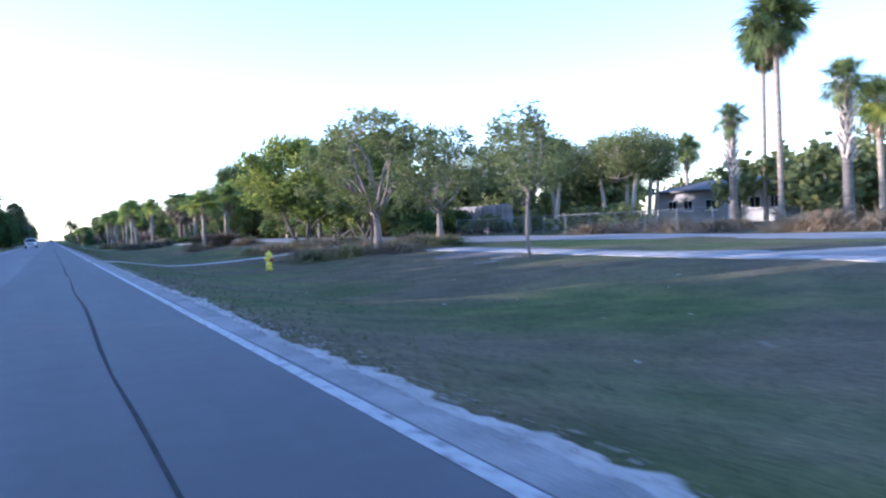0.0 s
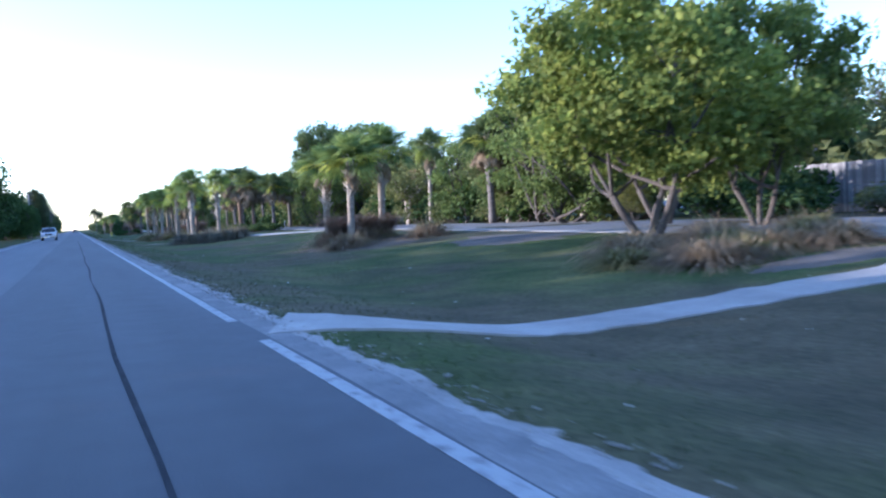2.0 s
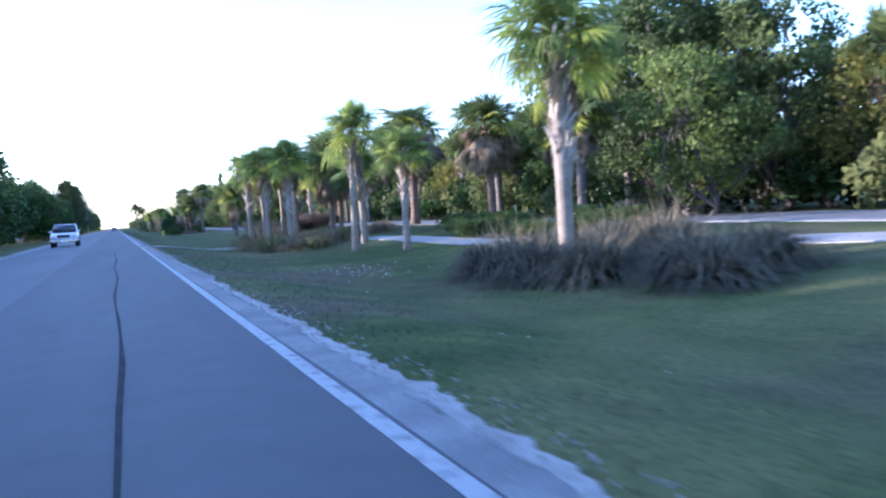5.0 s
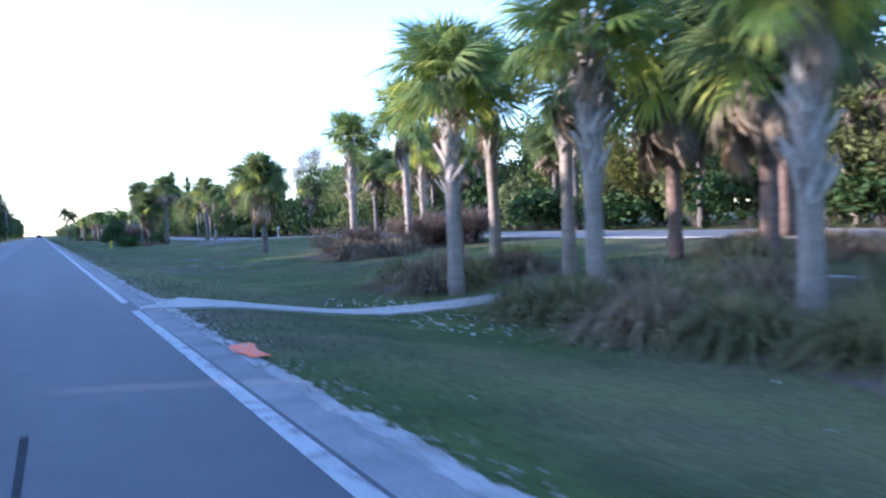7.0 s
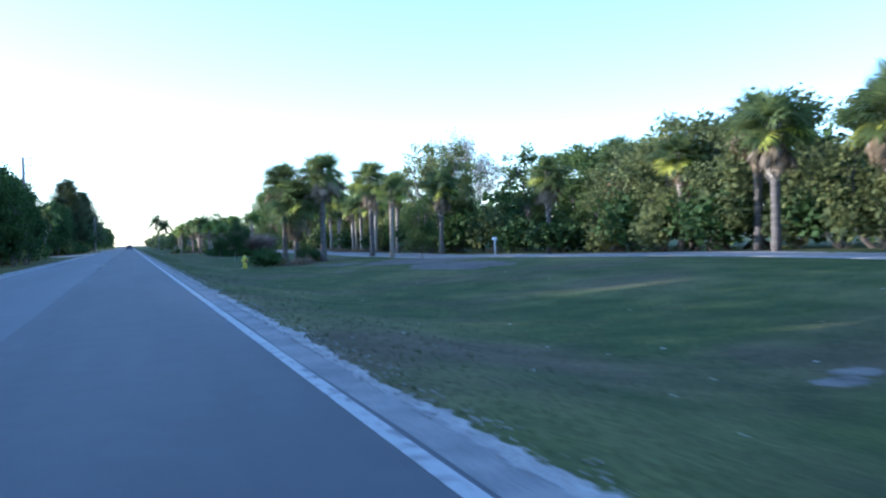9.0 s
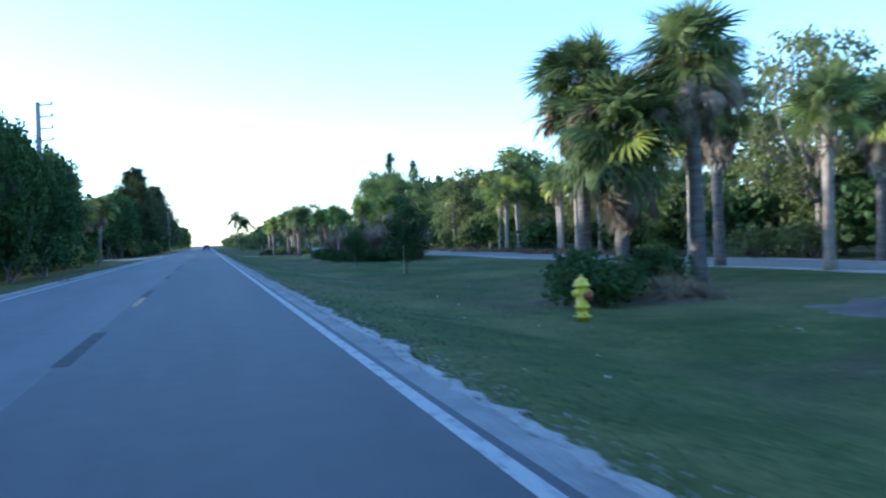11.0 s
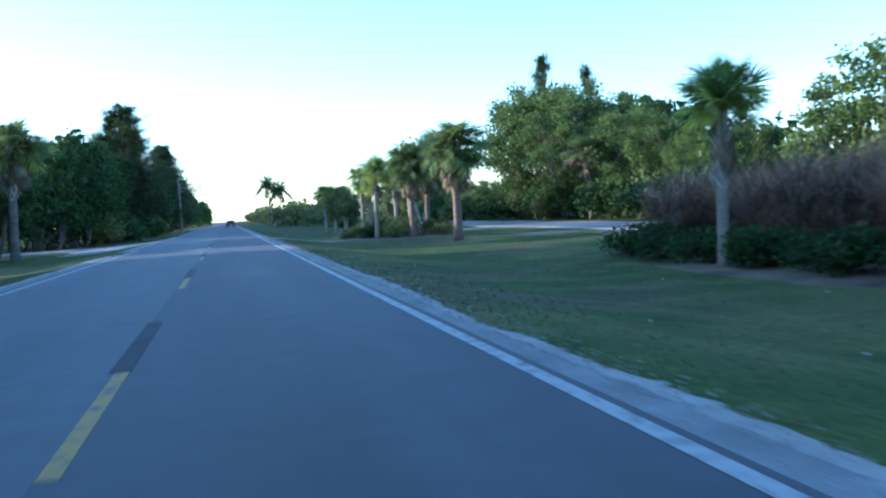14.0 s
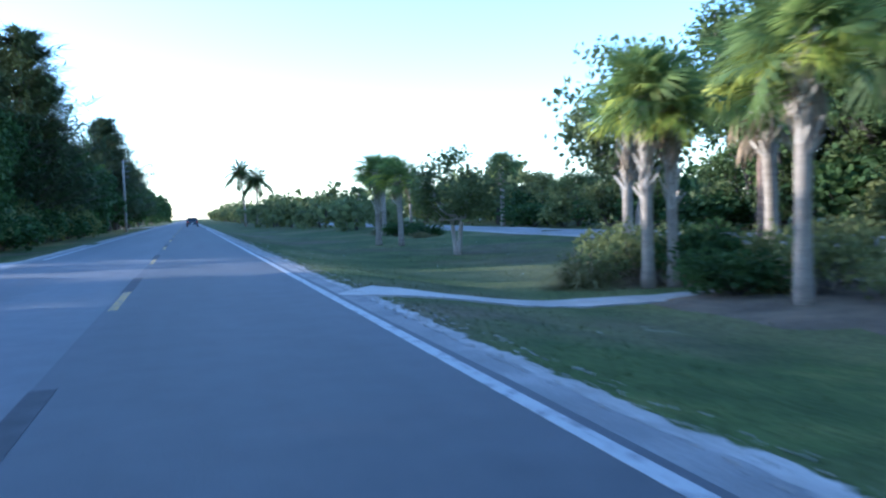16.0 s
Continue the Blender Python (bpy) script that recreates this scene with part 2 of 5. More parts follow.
GRASS = leafy("grass_blade", (0.03, 0.05, 0.015), (0.05, 0.08, 0.022), (0.10, 0.097, 0.042), 0.8, 0.25, 0.6)
LITTER = plain("pale_litter", (0.62, 0.60, 0.55), 0.9)
YELLOW_CAST = surface("yellow_cast_iron", (0.62, 0.50, 0.03), (0.75, 0.62, 0.05), 6, 0.45, 50, 0.2)
RED_CAST = plain("dark_red_cap", (0.22, 0.05, 0.03), 0.5)
IRON = plain("dark_iron", (0.05, 0.05, 0.05), 0.6, 0.6)
WOODPOLE = surface("weathered_pole", (0.18, 0.16, 0.14), (0.30, 0.27, 0.24), 2, 0.9, 30, 0.6, (1, 1, 0.1))
GALV = plain("galvanised_steel", (0.20, 0.205, 0.205), 0.65, 0.3)
STUCCO = surface("grey_stucco", (0.30, 0.30, 0.29), (0.39, 0.385, 0.37), 1.0, 0.9, 60, 0.3)
STUCCO_BLUE = surface("blue_grey_siding", (0.20, 0.25, 0.30), (0.27, 0.32, 0.37), 1.0, 0.8, 30, 0.3)
ROOF = surface("grey_roof", (0.10, 0.10, 0.10), (0.16, 0.155, 0.15), 2.0, 0.85, 30, 0.5)
DARKGLASS = plain("dark_glass", (0.02, 0.025, 0.03), 0.08)
TRIM = plain("white_trim", (0.72, 0.72, 0.70), 0.6)
WHITE_CAR = plain("white_car_paint", (0.72, 0.73, 0.75), 0.3, 0.0, 0.6)
DARK_CAR = plain("dark_car_paint", (0.03, 0.035, 0.045), 0.3, 0.0, 0.7)
CHROME = plain("chrome", (0.7, 0.7, 0.7), 0.15, 1.0)
RUBBER = plain("black_rubber", (0.025, 0.025, 0.025), 0.8)
LAMP_CLEAR = plain("clear_lamp", (0.75, 0.76, 0.78), 0.15)
LAMP_RED = plain("red_lamp", (0.35, 0.02, 0.02), 0.25)


# ---- mesh helpers ----
class Geo:
    """Collects points and faces of one mesh."""

    def __init__(self):
        self.v, self.f, self.n = [], [], 0

    def add(self, v, f, m=None):
        v = np.asarray(v, float)
        if m is not None:
            a = np.array(m)
            v = v @ a[:3, :3].T + a[:3, 3]
        self.v.append(v)
        off = self.n
        self.f.extend([tuple(i + off for i in q) for q in f])
        self.n += len(v)
        return self

    def mesh(self, name, mat, smooth=False):
        me = bpy.data.meshes.new(name)
        me.from_pydata(np.concatenate(self.v).tolist(), [], self.f)
        me.materials.append(mat)
        if smooth:
            me.shade_smooth()
        return me


def part(name, me, parent=None, m=None, label=""):
    ob = new(name, me)
    ob.parent = parent
    if m is not None:
        ob.matrix_basis = m
    return tagged(ob, label)


def thing(name, m, label, category, group="", kind=""):
    ob = new(name)
    ob.matrix_basis = m
    ob.empty_display_size = 0.2
    return tagged(ob, label, category, group, kind)


def tube(points, radii, sides=8, cap=True):
    """A tapered tube along points."""
    pts = [Vector(p) for p in points]
    v, f = [], []
    ref = Vector((1, 0, 0))
    for i, p in enumerate(pts):
        d = (pts[min(i + 1, len(pts) - 1)] - pts[max(i - 1, 0)]).normalized()
        a = d.cross(ref)
        if a.length < 0.1:
            a = d.cross(Vector((0, 1, 0)))
        a.normalize()
        b = d.cross(a)
        for k in range(sides):
            t = 2 * math.pi * k / sides
            v.append(p + (a * math.cos(t) + b * math.sin(t)) * radii[i])
    for i in range(len(pts) - 1):
        for k in range(sides):
            k2 = (k + 1) % sides
            f.append((i * sides + k, i * sides + k2, (i + 1) * sides + k2, (i + 1) * sides + k))
    if cap:
        f.append(tuple(reversed(range(sides))))
        f.append(tuple((len(pts) - 1) * sides + k for k in range(sides)))
    return v, f


def lathe(profile, sides=16):
    v, f = [], []
    for r, z in profile:
        for k in range(sides):
            t = 2 * math.pi * k / sides
            v.append((r * math.cos(t), r * math.sin(t), z))
    for i in range(len(profile) - 1):
        for k in range(sides):
            k2 = (k + 1) % sides
            f.append((i * sides + k, i * sides + k2, (i + 1) * sides + k2, (i + 1) * sides + k))
    f.append(tuple(reversed(range(sides))))
    f.append(tuple((len(profile) - 1) * sides + k for k in range(sides)))
    return v, f


def block(sx, sy, sz, bevel=0.0, at=(0, 0, 0)):
    """A box centred at `at`, its edges bevelled; returns points and faces."""
    bm = bmesh.new()
    bmesh.ops.create_cube(bm, size=1.0)
    for q in bm.verts:
        q.co = Vector((q.co.x * sx + at[0], q.co.y * sy + at[1], q.co.z * sz + at[2]))
    if bevel:
        bmesh.ops.bevel(bm, geom=list(bm.edges), offset=bevel, segments=1, affect="EDGES")
    bm.verts.index_update()
    v, f = [tuple(q.co) for q in bm.verts], [tuple(q.index for q in p.verts) for p in bm.faces]
    bm.free()
    return v, f


def burst(r, n):
    """Random offsets, thick in the middle and never far out."""
    d = r.normal(size=(n, 3))
    k = np.linalg.norm(d, axis=1)[:, None]
    return d / k * np.minimum(k, 1.9)


def leaves(centres, size, r, flat=0.3, slim=0.72):
    """Small folded leaves, one at each centre."""
    n = len(centres)
    d = r.normal(size=(n, 3))
    d[:, 2] *= 0.7
    d /= np.linalg.norm(d, axis=1)[:, None]
    e = r.normal(size=(n, 3))
    e -= d * (e * d).sum(1)[:, None]
    e /= np.linalg.norm(e, axis=1)[:, None]
    u = np.cross(d, e)
    s = size * r.uniform(0.65, 1.3, (n, 1))
    tip, side = d * s * 0.5, e * s * 0.5 * slim
    fold = u * s * 0.12
    v = np.stack([centres - tip, centres + side + fold, centres + tip, centres - side + fold], 1).reshape(-1, 3)
    f = [(4 * i, 4 * i + 1, 4 * i + 2, 4 * i + 3) for i in range(n)]
    return v, f


def blades(bases, dirs, length, width, droop, r, seg=3):
    """Grass blades that arch over; tapered strips."""
    n = len(bases)
    side = np.stack([-dirs[:, 1], dirs[:, 0], np.zeros(n)], 1)
    side /= np.maximum(np.linalg.norm(side, axis=1), 1e-6)[:, None]
    rows = []
    for k in range(seg + 1):
        t = k / seg
        c = bases + dirs * (length * t)[:, None]
        c[:, 2] -= droop * length * t * t
        w = width * (1 - t * 0.92)
        rows += [c - side * w * 0.5, c + side * w * 0.5]
    v = np.stack(rows, 1)
    m = 2 * (seg + 1)
    f = []
    for i in range(n):
        o = i * m
        for k in range(seg):
            f.append((o + 2 * k, o + 2 * k + 1, o + 2 * k + 3, o + 2 * k + 2))
    return v.reshape(-1, 3), f


# ---- plants ----
def frond_shape(seed, length=1.25, droop=0.5, spread=125, n=26, narrow=1.0):
    """A fan leaf along +x: stalk, then ribs fanning from a bent midrib, tips hanging."""
    r = np.random.default_rng(seed)
    v, f = [], []
    stalk = 0.48 * length

    def mid(t):
        return np.array([t, 0.0, 0.10 * t - droop * 0.35 * t * t / length])
    for t in (0.0, 0.5, 1.0):
        c = mid(stalk * t)
        w = 0.035 - 0.015 * t
        v += [c + (0, -w, 0), c + (0, w, 0), c + (0, 0, 0.03)]
    for i in range(2):
        for k in range(3):
            k2 = (k + 1) % 3
            f.append((3 * i + k, 3 * i + k2, 3 * i + 3 + k2, 3 * i + 3 + k))
    for k in range(n):
        a = radians(-spread + 2 * spread * (k + 0.5) / n + r.normal() * 2)
        root = mid(stalk + 0.22 * length * max(0.0, math.cos(a)))
        ln = length * (0.50 + 0.16 * math.cos(a)) * r.uniform(0.9, 1.08)
        d = np.array([math.cos(a), math.sin(a) * narrow, 0.16 * abs(math.sin(a)) - 0.1 * droop])
        s = np.array([-math.sin(a), math.cos(a), 0.0])
        w = 0.66 * length / n
        b = len(v)

        def at(t, q=1.0):
            c = root + d * ln * t
            c[2] -= droop * ln * (0.75 * t ** 2.4) * q
            return c
        h = r.uniform(0.8, 1.5)
        p1, p2, p3 = at(0.45), at(0.75, h), at(1.0, h)
        v += [root, p1 - s * w, p1 + s * w, p2 - s * w * 0.7, p2 + s * w * 0.7, p3]
        f += [(b, b + 1, b + 2), (b + 1, b + 3, b + 4, b + 2), (b + 3, b + 5, b + 4)]
    return v, f


FROND = [Geo().add(*frond_shape(s, 1.25, dr)).mesh("frond", PALM_GREEN) for s, dr in ((1, 0.22), (2, 0.42), (3, 0.7))]
FROND_H = [Geo().add(*frond_shape(s, 1.25, dr, 120, 22)).mesh("frond", PALM_DIM) for s, dr in ((8, 0.3), (9, 0.55), (10, 0.85))]
FROND_G = [Geo().add(*frond_shape(s, 1.25, dr)).mesh("frond", PALM_DIM) for s, dr in ((1, 0.25), (2, 0.5), (3, 0.8))]
FROND_Y = [Geo().add(*frond_shape(s, 1.2, dr)).mesh("frond", PALM_YELLOW) for s, dr in ((4, 0.35), (5, 0.6))]
FROND_D = [Geo().add(*frond_shape(s, 1.05, 0.9, 80, 15, 0.55)).mesh("dead_frond", PALM_DEAD) for s in (6, 7)]


def boot_mesh():
    """The split stub that a fallen leaf leaves on the trunk."""
    g = Geo()
    for sgn in (-1, 1):
        g.add([(0, 0, -0.06), (0, 0.055 * sgn, -0.02), (0.10, 0.075 * sgn, 0.13), (0.10, 0.03 * sgn, 0.14), (0.17, 0.085 * sgn, 0.26), (0.15, 0.055 * sgn, 0.26),
               (0.03, 0.02 * sgn, 0.06), (0.07, 0.06 * sgn, 0.15)],
              [(0, 1, 2, 3), (2, 4, 5, 3), (0, 6, 7, 1), (6, 3, 5, 7), (1, 7, 4, 2), (7, 5, 4), (0, 3, 6)])
    return g.mesh("boot", BOOT)


BOOTS = boot_mesh()


PALM_K = 0.74  # size of a fan leaf


def palm(height, radius, seed, boots, skirt, mat, label, near=True, yellow=0.15, crown_r=1.0, lean=0.0, count=40, splay=0.0, group="cabbage palms along the verge", low_leaf=-34, leafset=None):
    """A cabbage palm: ringed trunk, stubs criss-crossed under the crown, fan leaves, a skirt of dead ones."""
    r = np.random.default_rng(seed)
    root = thing("cabbage_palm", Matrix(), label, "palm tree", group)
    crown_r *= PALM_K
    top = height - 0.95 * crown_r
    ph = r.uniform(0, 6)

    def axis(t):
        return Vector((lean * t * t * top * math.cos(ph), lean * t * t * top * math.sin(ph), top * t))
    pts, rad = [], []
    for i in range(15):
        t = i / 14
        pts.append(axis(t))
        rad.append(radius * (1.22 - 0.25 * min(1, t * 5) + 0.03 * math.sin(i * 2.1)) * (1 + 0.03 * r.normal()))
    pts[0] = Vector((0, 0, -0.25))
    part("trunk", Geo().add(*tube(pts, rad, 12)).mesh("trunk", mat, True), root)
    if boots > 0:
        nb = int(34 * boots * top * 0.42)
        lo = 1 - boots
        allb = Geo()
        src = [tuple(q.co) for q in BOOTS.vertices], [tuple(p.vertices) for p in BOOTS.polygons]
        for i in range(nb):
            t = lo + (1 - lo) * (i + 0.5) / nb
            c = axis(t)
            m = Matrix.Translation(c) @ Matrix.Rotation(i * 2.39996, 4, "Z") @ Matrix.Translation((radius * 0.93, 0, 0)) @ Matrix.Rotation((0.38 if i % 2 else -0.38) + r.normal() * 0.1, 4, "X") @ Matrix.Rotation(-0.06 + (0.16 + 0.6 * splay) * r.uniform(0, 1) ** 3, 4, "Y") @ Matrix.Diagonal((0.55, 1.2, 1.15, 1)) @ Matrix.Scale(r.uniform(1.1, 1.5) * radius / 0.16, 4)
            if near:
                part("boot", BOOTS, root, m)
            else:
                allb.add(*src, m)
        if not near:
            part("boot_ring", allb.mesh("boot_ring", BOOT), root)
    head = axis(1.0)
    crown, dead = Geo(), Geo()

    def hang(meshes, m, name, geo, label2=""):
        me = meshes[int(r.integers(len(meshes)))]
        if near:
            part(name, me, root, m, label2)
        else:
            geo.add([tuple(q.co) for q in me.vertices], [tuple(p.vertices) for p in me.polygons], m)
    crown_y = Geo()
    for i in range(count):
        t = (i + 0.5) / count
        el = radians(86 - (86 - low_leaf) * t ** 0.95 + r.normal() * 8)
        sc = crown_r * r.uniform(0.85, 1.12) * (0.75 + 0.3 * min(1, t * 2.5))
        m = Matrix.Translation(head + Vector((0, 0, 0.12 * (1 - t)))) @ Matrix.Rotation(i * 2.39996 + r.normal() * 0.2, 4, "Z") @ Matrix.Rotation(-el, 4, "Y") @ Matrix.Rotation(r.normal() * 0.55, 4, "X") @ Matrix.Scale(sc, 4)
        if t > 0.6 and r.uniform() < yellow * 2.5:
            hang(FROND_Y, m, "frond", crown_y, "yellowing frond")
        else:
            hang(leafset or (FROND if near else FROND_H), m, "frond", crown)
    for i in range(int(34 * skirt)):
        el = radians(4 - 66 * r.uniform() if skirt > 1.2 else -30 - 52 * r.uniform() if skirt > 0.8 else -50 - 34 * r.uniform())
        drop = r.uniform(0, 0.75) * min(skirt, 1.2)
        m = Matrix.Translation(head - Vector((0, 0, 0.15 + drop))) @ Matrix.Rotation(i * 2.39996, 4, "Z") @ Matrix.Rotation(-el, 4, "Y") @ Matrix.Rotation(r.normal() * 0.5, 4, "X") @ Matrix.Scale(crown_r * r.uniform(0.8, 1.1) * (1.12 if skirt > 1.2 else 1.0), 4)
        hang(FROND_D, m, "dead_frond", dead, "brown dead frond")
    if not near:
        part("crown", crown.mesh("crown", PALM_DIM), root)
        if crown_y.n:
            part("lower_crown", crown_y.mesh("lower_crown", PALM_YELLOW), root, None, "yellowing fronds")
        if dead.n:
            part("skirt", dead.mesh("skirt", PALM_DEAD), root, None, "brown skirt of dead fronds")
    return root


def limb(start, end, r0, r1, r, bow=0.15, n=6):
    a, b = Vector(start), Vector(end)
    off = Vector(r.normal(size=3).tolist()) * bow * (b - a).length
    pts, rad = [], []
    for i in range(n):
        t = i / (n - 1)
        pts.append(a.lerp(b, t) + off * math.sin(math.pi * t) * (1 - 0.3 * t))
        rad.append(r0 + (r1 - r0) * t)
    return pts, rad


def tree(height, width, seed, leaf_mat, bark, label, leaf=0.22, count=6000, clumps=70, low=0.35, stems=1, trunk=0.16, gap=0.0, group="trees behind the verge", lean=0.0, name="broadleaf_tree", shell=0.45):
    """A broadleaf tree: trunk or several stems, crooked limbs, leaf clumps with gaps between."""
    r = np.random.default_rng(seed)
    root = thing(name, Matrix(), label, "tree", group)
    wood = Geo()
    base_z, cz = height * low, height * (low + 1) / 2
    rz, rx = height * (1 - low) / 2, width / 2
    cen = []
    while len(cen) < clumps:
        d = r.normal(size=3)
        d /= np.linalg.norm(d)
        k = r.uniform(shell, 1.0) ** 0.7
        lump = 1 + 0.22 * noise.noise(Vector((d * 1.7 + seed * 3.1).tolist()))
        p = np.array([d[0] * rx * k * lump, d[1] * rx * k * lump, cz + d[2] * rz * k * lump])
        if p[2] > base_z * 0.75:
            cen.append(p)
    cen = np.array(cen)
    forks = []
    for s in range(stems):
        a = 2 * math.pi * s / stems + r.uniform(0, 1)
        spread = (0.0 if stems == 1 else width * 0.13)
        foot = (0.15 * spread * math.cos(a), 0.15 * spread * math.sin(a), -0.2)
        head = (spread * math.cos(a) + lean * height * 0.3, spread * math.sin(a), base_z * r.uniform(0.95, 1.15))
        pts, rad = limb(foot, head, trunk * (1.25 if stems == 1 else 0.85), trunk * 0.7, r, 0.05)
        rad[0] *= 1.3
        wood.add(*tube(pts, rad, 9))
        forks.append((Vector(head), trunk * 0.62))
    big = cen[np.argsort(r.uniform(size=len(cen)))[: max(6, clumps // 7)]]
    for i, c in enumerate(big):
        fk, fr = forks[i % len(forks)]
        pts, rad = limb(fk, Vector(c.tolist()), fr * 0.75, 0.02, r, 0.12)
        wood.add(*tube(pts, rad, 5, False))
        for c2 in cen[np.argsort(((cen - c) ** 2).sum(1))[1:4]]:
            pts2, rad2 = limb(pts[3], Vector(c2.tolist()), rad[3] * 0.7, 0.012, r, 0.12, 4)
            wood.add(*tube(pts2, rad2, 3, False))
    part("trunk", wood.mesh("trunk", bark, True), root)
    size = 0.20 * width / 2 * (70 / clumps) ** 0.33 * 1.25 * (1 - gap)
    which = r.integers(len(cen), size=count)
    pos = cen[which] + burst(r, count) * size * np.array([1, 1, 0.75]) * r.uniform(0.4, 0.85, (count, 1))
    part("crown", Geo().add(*leaves(pos, leaf, r)).mesh("crown", leaf_mat), root)
    return root


def pine(height, width, seed, label, group="trees across the road"):
    """An Australian pine: straight stem, feathery hanging sprays, ragged outline."""
    r = np.random.default_rng(seed)
    root = thing("pine_tree", Matrix(), label, "tree", group)
    wood, g = Geo(), Geo()
    wood.add(*tube([(0, 0, -0.2), (0.05, 0, height * 0.5), (0, 0.05, height * 0.97)], [0.22, 0.13, 0.02], 8))
    for i in range(170):
        t = r.uniform(0.12, 1.0)
        z = height * t
        ln = width / 2 * (1.05 - t) ** 0.7 * r.uniform(0.45, 1.35)
        a = r.uniform(0, 6.28)
        end = Vector((ln * math.cos(a), ln * math.sin(a), z + ln * r.uniform(0.25, 0.8)))
        wood.add(*tube([(0, 0, z), Vector((0, 0, z)).lerp(end, 0.6) + Vector((0, 0, 0.1)), end], [0.035, 0.02, 0.008], 4, False))
        n = 46
        tt = r.uniform(0.25, 1.05, n)
        base = np.array([0, 0, z]) + np.outer(tt, np.array(end) - (0, 0, z)) + r.normal(size=(n, 3)) * 0.10
        d = r.normal(size=(n, 3)) * 0.5 + np.array([math.cos(a), math.sin(a), 0.5])
        d /= np.linalg.norm(d, axis=1)[:, None]
        g.add(*blades(base, d, r.uniform(0.4, 0.85, n), 0.12, 0.35, r, 1))
    part("trunk", wood.mesh("trunk", BARK, True), root)
    part("crown", g.mesh("crown", NEEDLE), root)
    return root


def coconut(height, seed, label, crown_r=2.3):
    """A coconut palm: thin curved stem and long drooping feather leaves."""
    r = np.random.default_rng(seed)
    root = thing("coconut_palm", Matrix(), label, "palm tree", "coconut palms")
    top = height - crown_r * 0.35
    pts = [(0.5 * (t ** 2) * top * 0.12, 0, -0.2 + (top + 0.2) * t) for t in np.linspace(0, 1, 9)]
    part("trunk", Geo().add(*tube(pts, np.linspace(0.17, 0.10, 9).tolist(), 9)).mesh("trunk", PALM_TRUNK, True), root)
    head = np.array(pts[-1])
    for i in range(24):
        g = Geo()
        a, el = i * 2.39996, radians(78 - 105 * (i / 24))
        d = np.array([math.cos(a) * math.cos(el), math.sin(a) * math.cos(el), math.sin(el)])
        rib = [head + d * crown_r * t - np.array([0, 0, 0.75 * crown_r * t * t * max(0.2, math.cos(el))]) for t in np.linspace(0, 1, 9)]
        g.add(*tube(rib, np.linspace(0.035, 0.008, 9).tolist(), 4, False))
        n = 90
        t = r.uniform(0.12, 1, n)
        base = np.array([head + d * crown_r * q - np.array([0, 0, 0.75 * crown_r * q * q * max(0.2, math.cos(el))]) for q in t])
        s = np.array([-math.sin(a), math.cos(a), 0])
        dr = np.where(r.uniform(size=n) < 0.5, -1, 1)[:, None] * s + d * 0.5
        g.add(*blades(base, dr / np.linalg.norm(dr, axis=1)[:, None], np.full(n, crown_r * 0.32), 0.22, 0.6, r, 2))
        part("frond", g.mesh("frond", PALM_DIM), root)
    return root


def clump(height, width, seed, mat, label, n=540, group="grass clumps", name="grass_clump", upright=0.64, wide=0.035):
    """A fountain of arching grass blades with dry seed stalks above."""
    r = np.random.default_rng(seed)
    root = thing(name, Matrix(), label, "grass clump", group)

    def spray(k, up, tall, w, bend):
        a, q = r.uniform(0, 6.28, k), np.minimum(np.abs(r.normal(size=k)), 2.0) * 0.62
        d = np.stack([np.cos(a) * q, np.sin(a) * q, np.full(k, up)], 1)
        d /= np.linalg.norm(d, axis=1)[:, None]
        o = width * 0.2 * np.sqrt(r.uniform(0, 1, k))
        base = np.stack([np.cos(a) * o, np.sin(a) * o, np.full(k, -0.05)], 1)
        return blades(base, d, height * tall * r.uniform(0.7, 1.3, k), w, bend, r, 3)
    part("tuft", Geo().add(*spray(n, upright, 1.25, wide, 0.72)).mesh("tuft", mat), root)
    part("seed_stalk_spray", Geo().add(*spray(n // 11, upright * 1.1, 1.2, wide * 0.5, 0.4)).mesh("seed_stalk_spray", STRAW), root, None, "dry straw-coloured seed stalks")
    return root


def shrub(height, width, seed, mat, label, n=1400, leaf=0.12, group="shrubs", twig_mat=None, name="shrub"):
    """A low bush: stems from the ground and a ragged mass of leaves."""
    r = np.random.default_rng(seed)
    root = thing(name, Matrix(), label, "bush", group)
    g = Geo()
    ends = []
    for i in range(16):
        a, k = r.uniform(0, 6.28), r.uniform(0.2, 1)
        e = Vector((math.cos(a) * k * width * 0.45, math.sin(a) * k * width * 0.45, height * r.uniform(0.5, 0.95) * (1.1 - 0.4 * k)))
        pts, rad = limb((r.normal() * 0.06, r.normal() * 0.06, -0.08), e, 0.018, 0.006, r, 0.1, 4)
        g.add(*tube(pts, rad, 4, False))
        ends.append(e)
    part("branchwork", g.mesh("branchwork", BARK), root)
    ends = np.array(ends)
    pos = ends[r.integers(len(ends), size=n)] + burst(r, n) * np.array([width * 0.15, width * 0.15, height * 0.2])
    pos[:, 2] = np.abs(pos[:, 2] - 0.04) + 0.04
    part("foliage", Geo().add(*leaves(pos, leaf, r)).mesh("foliage", mat), root)
    return root


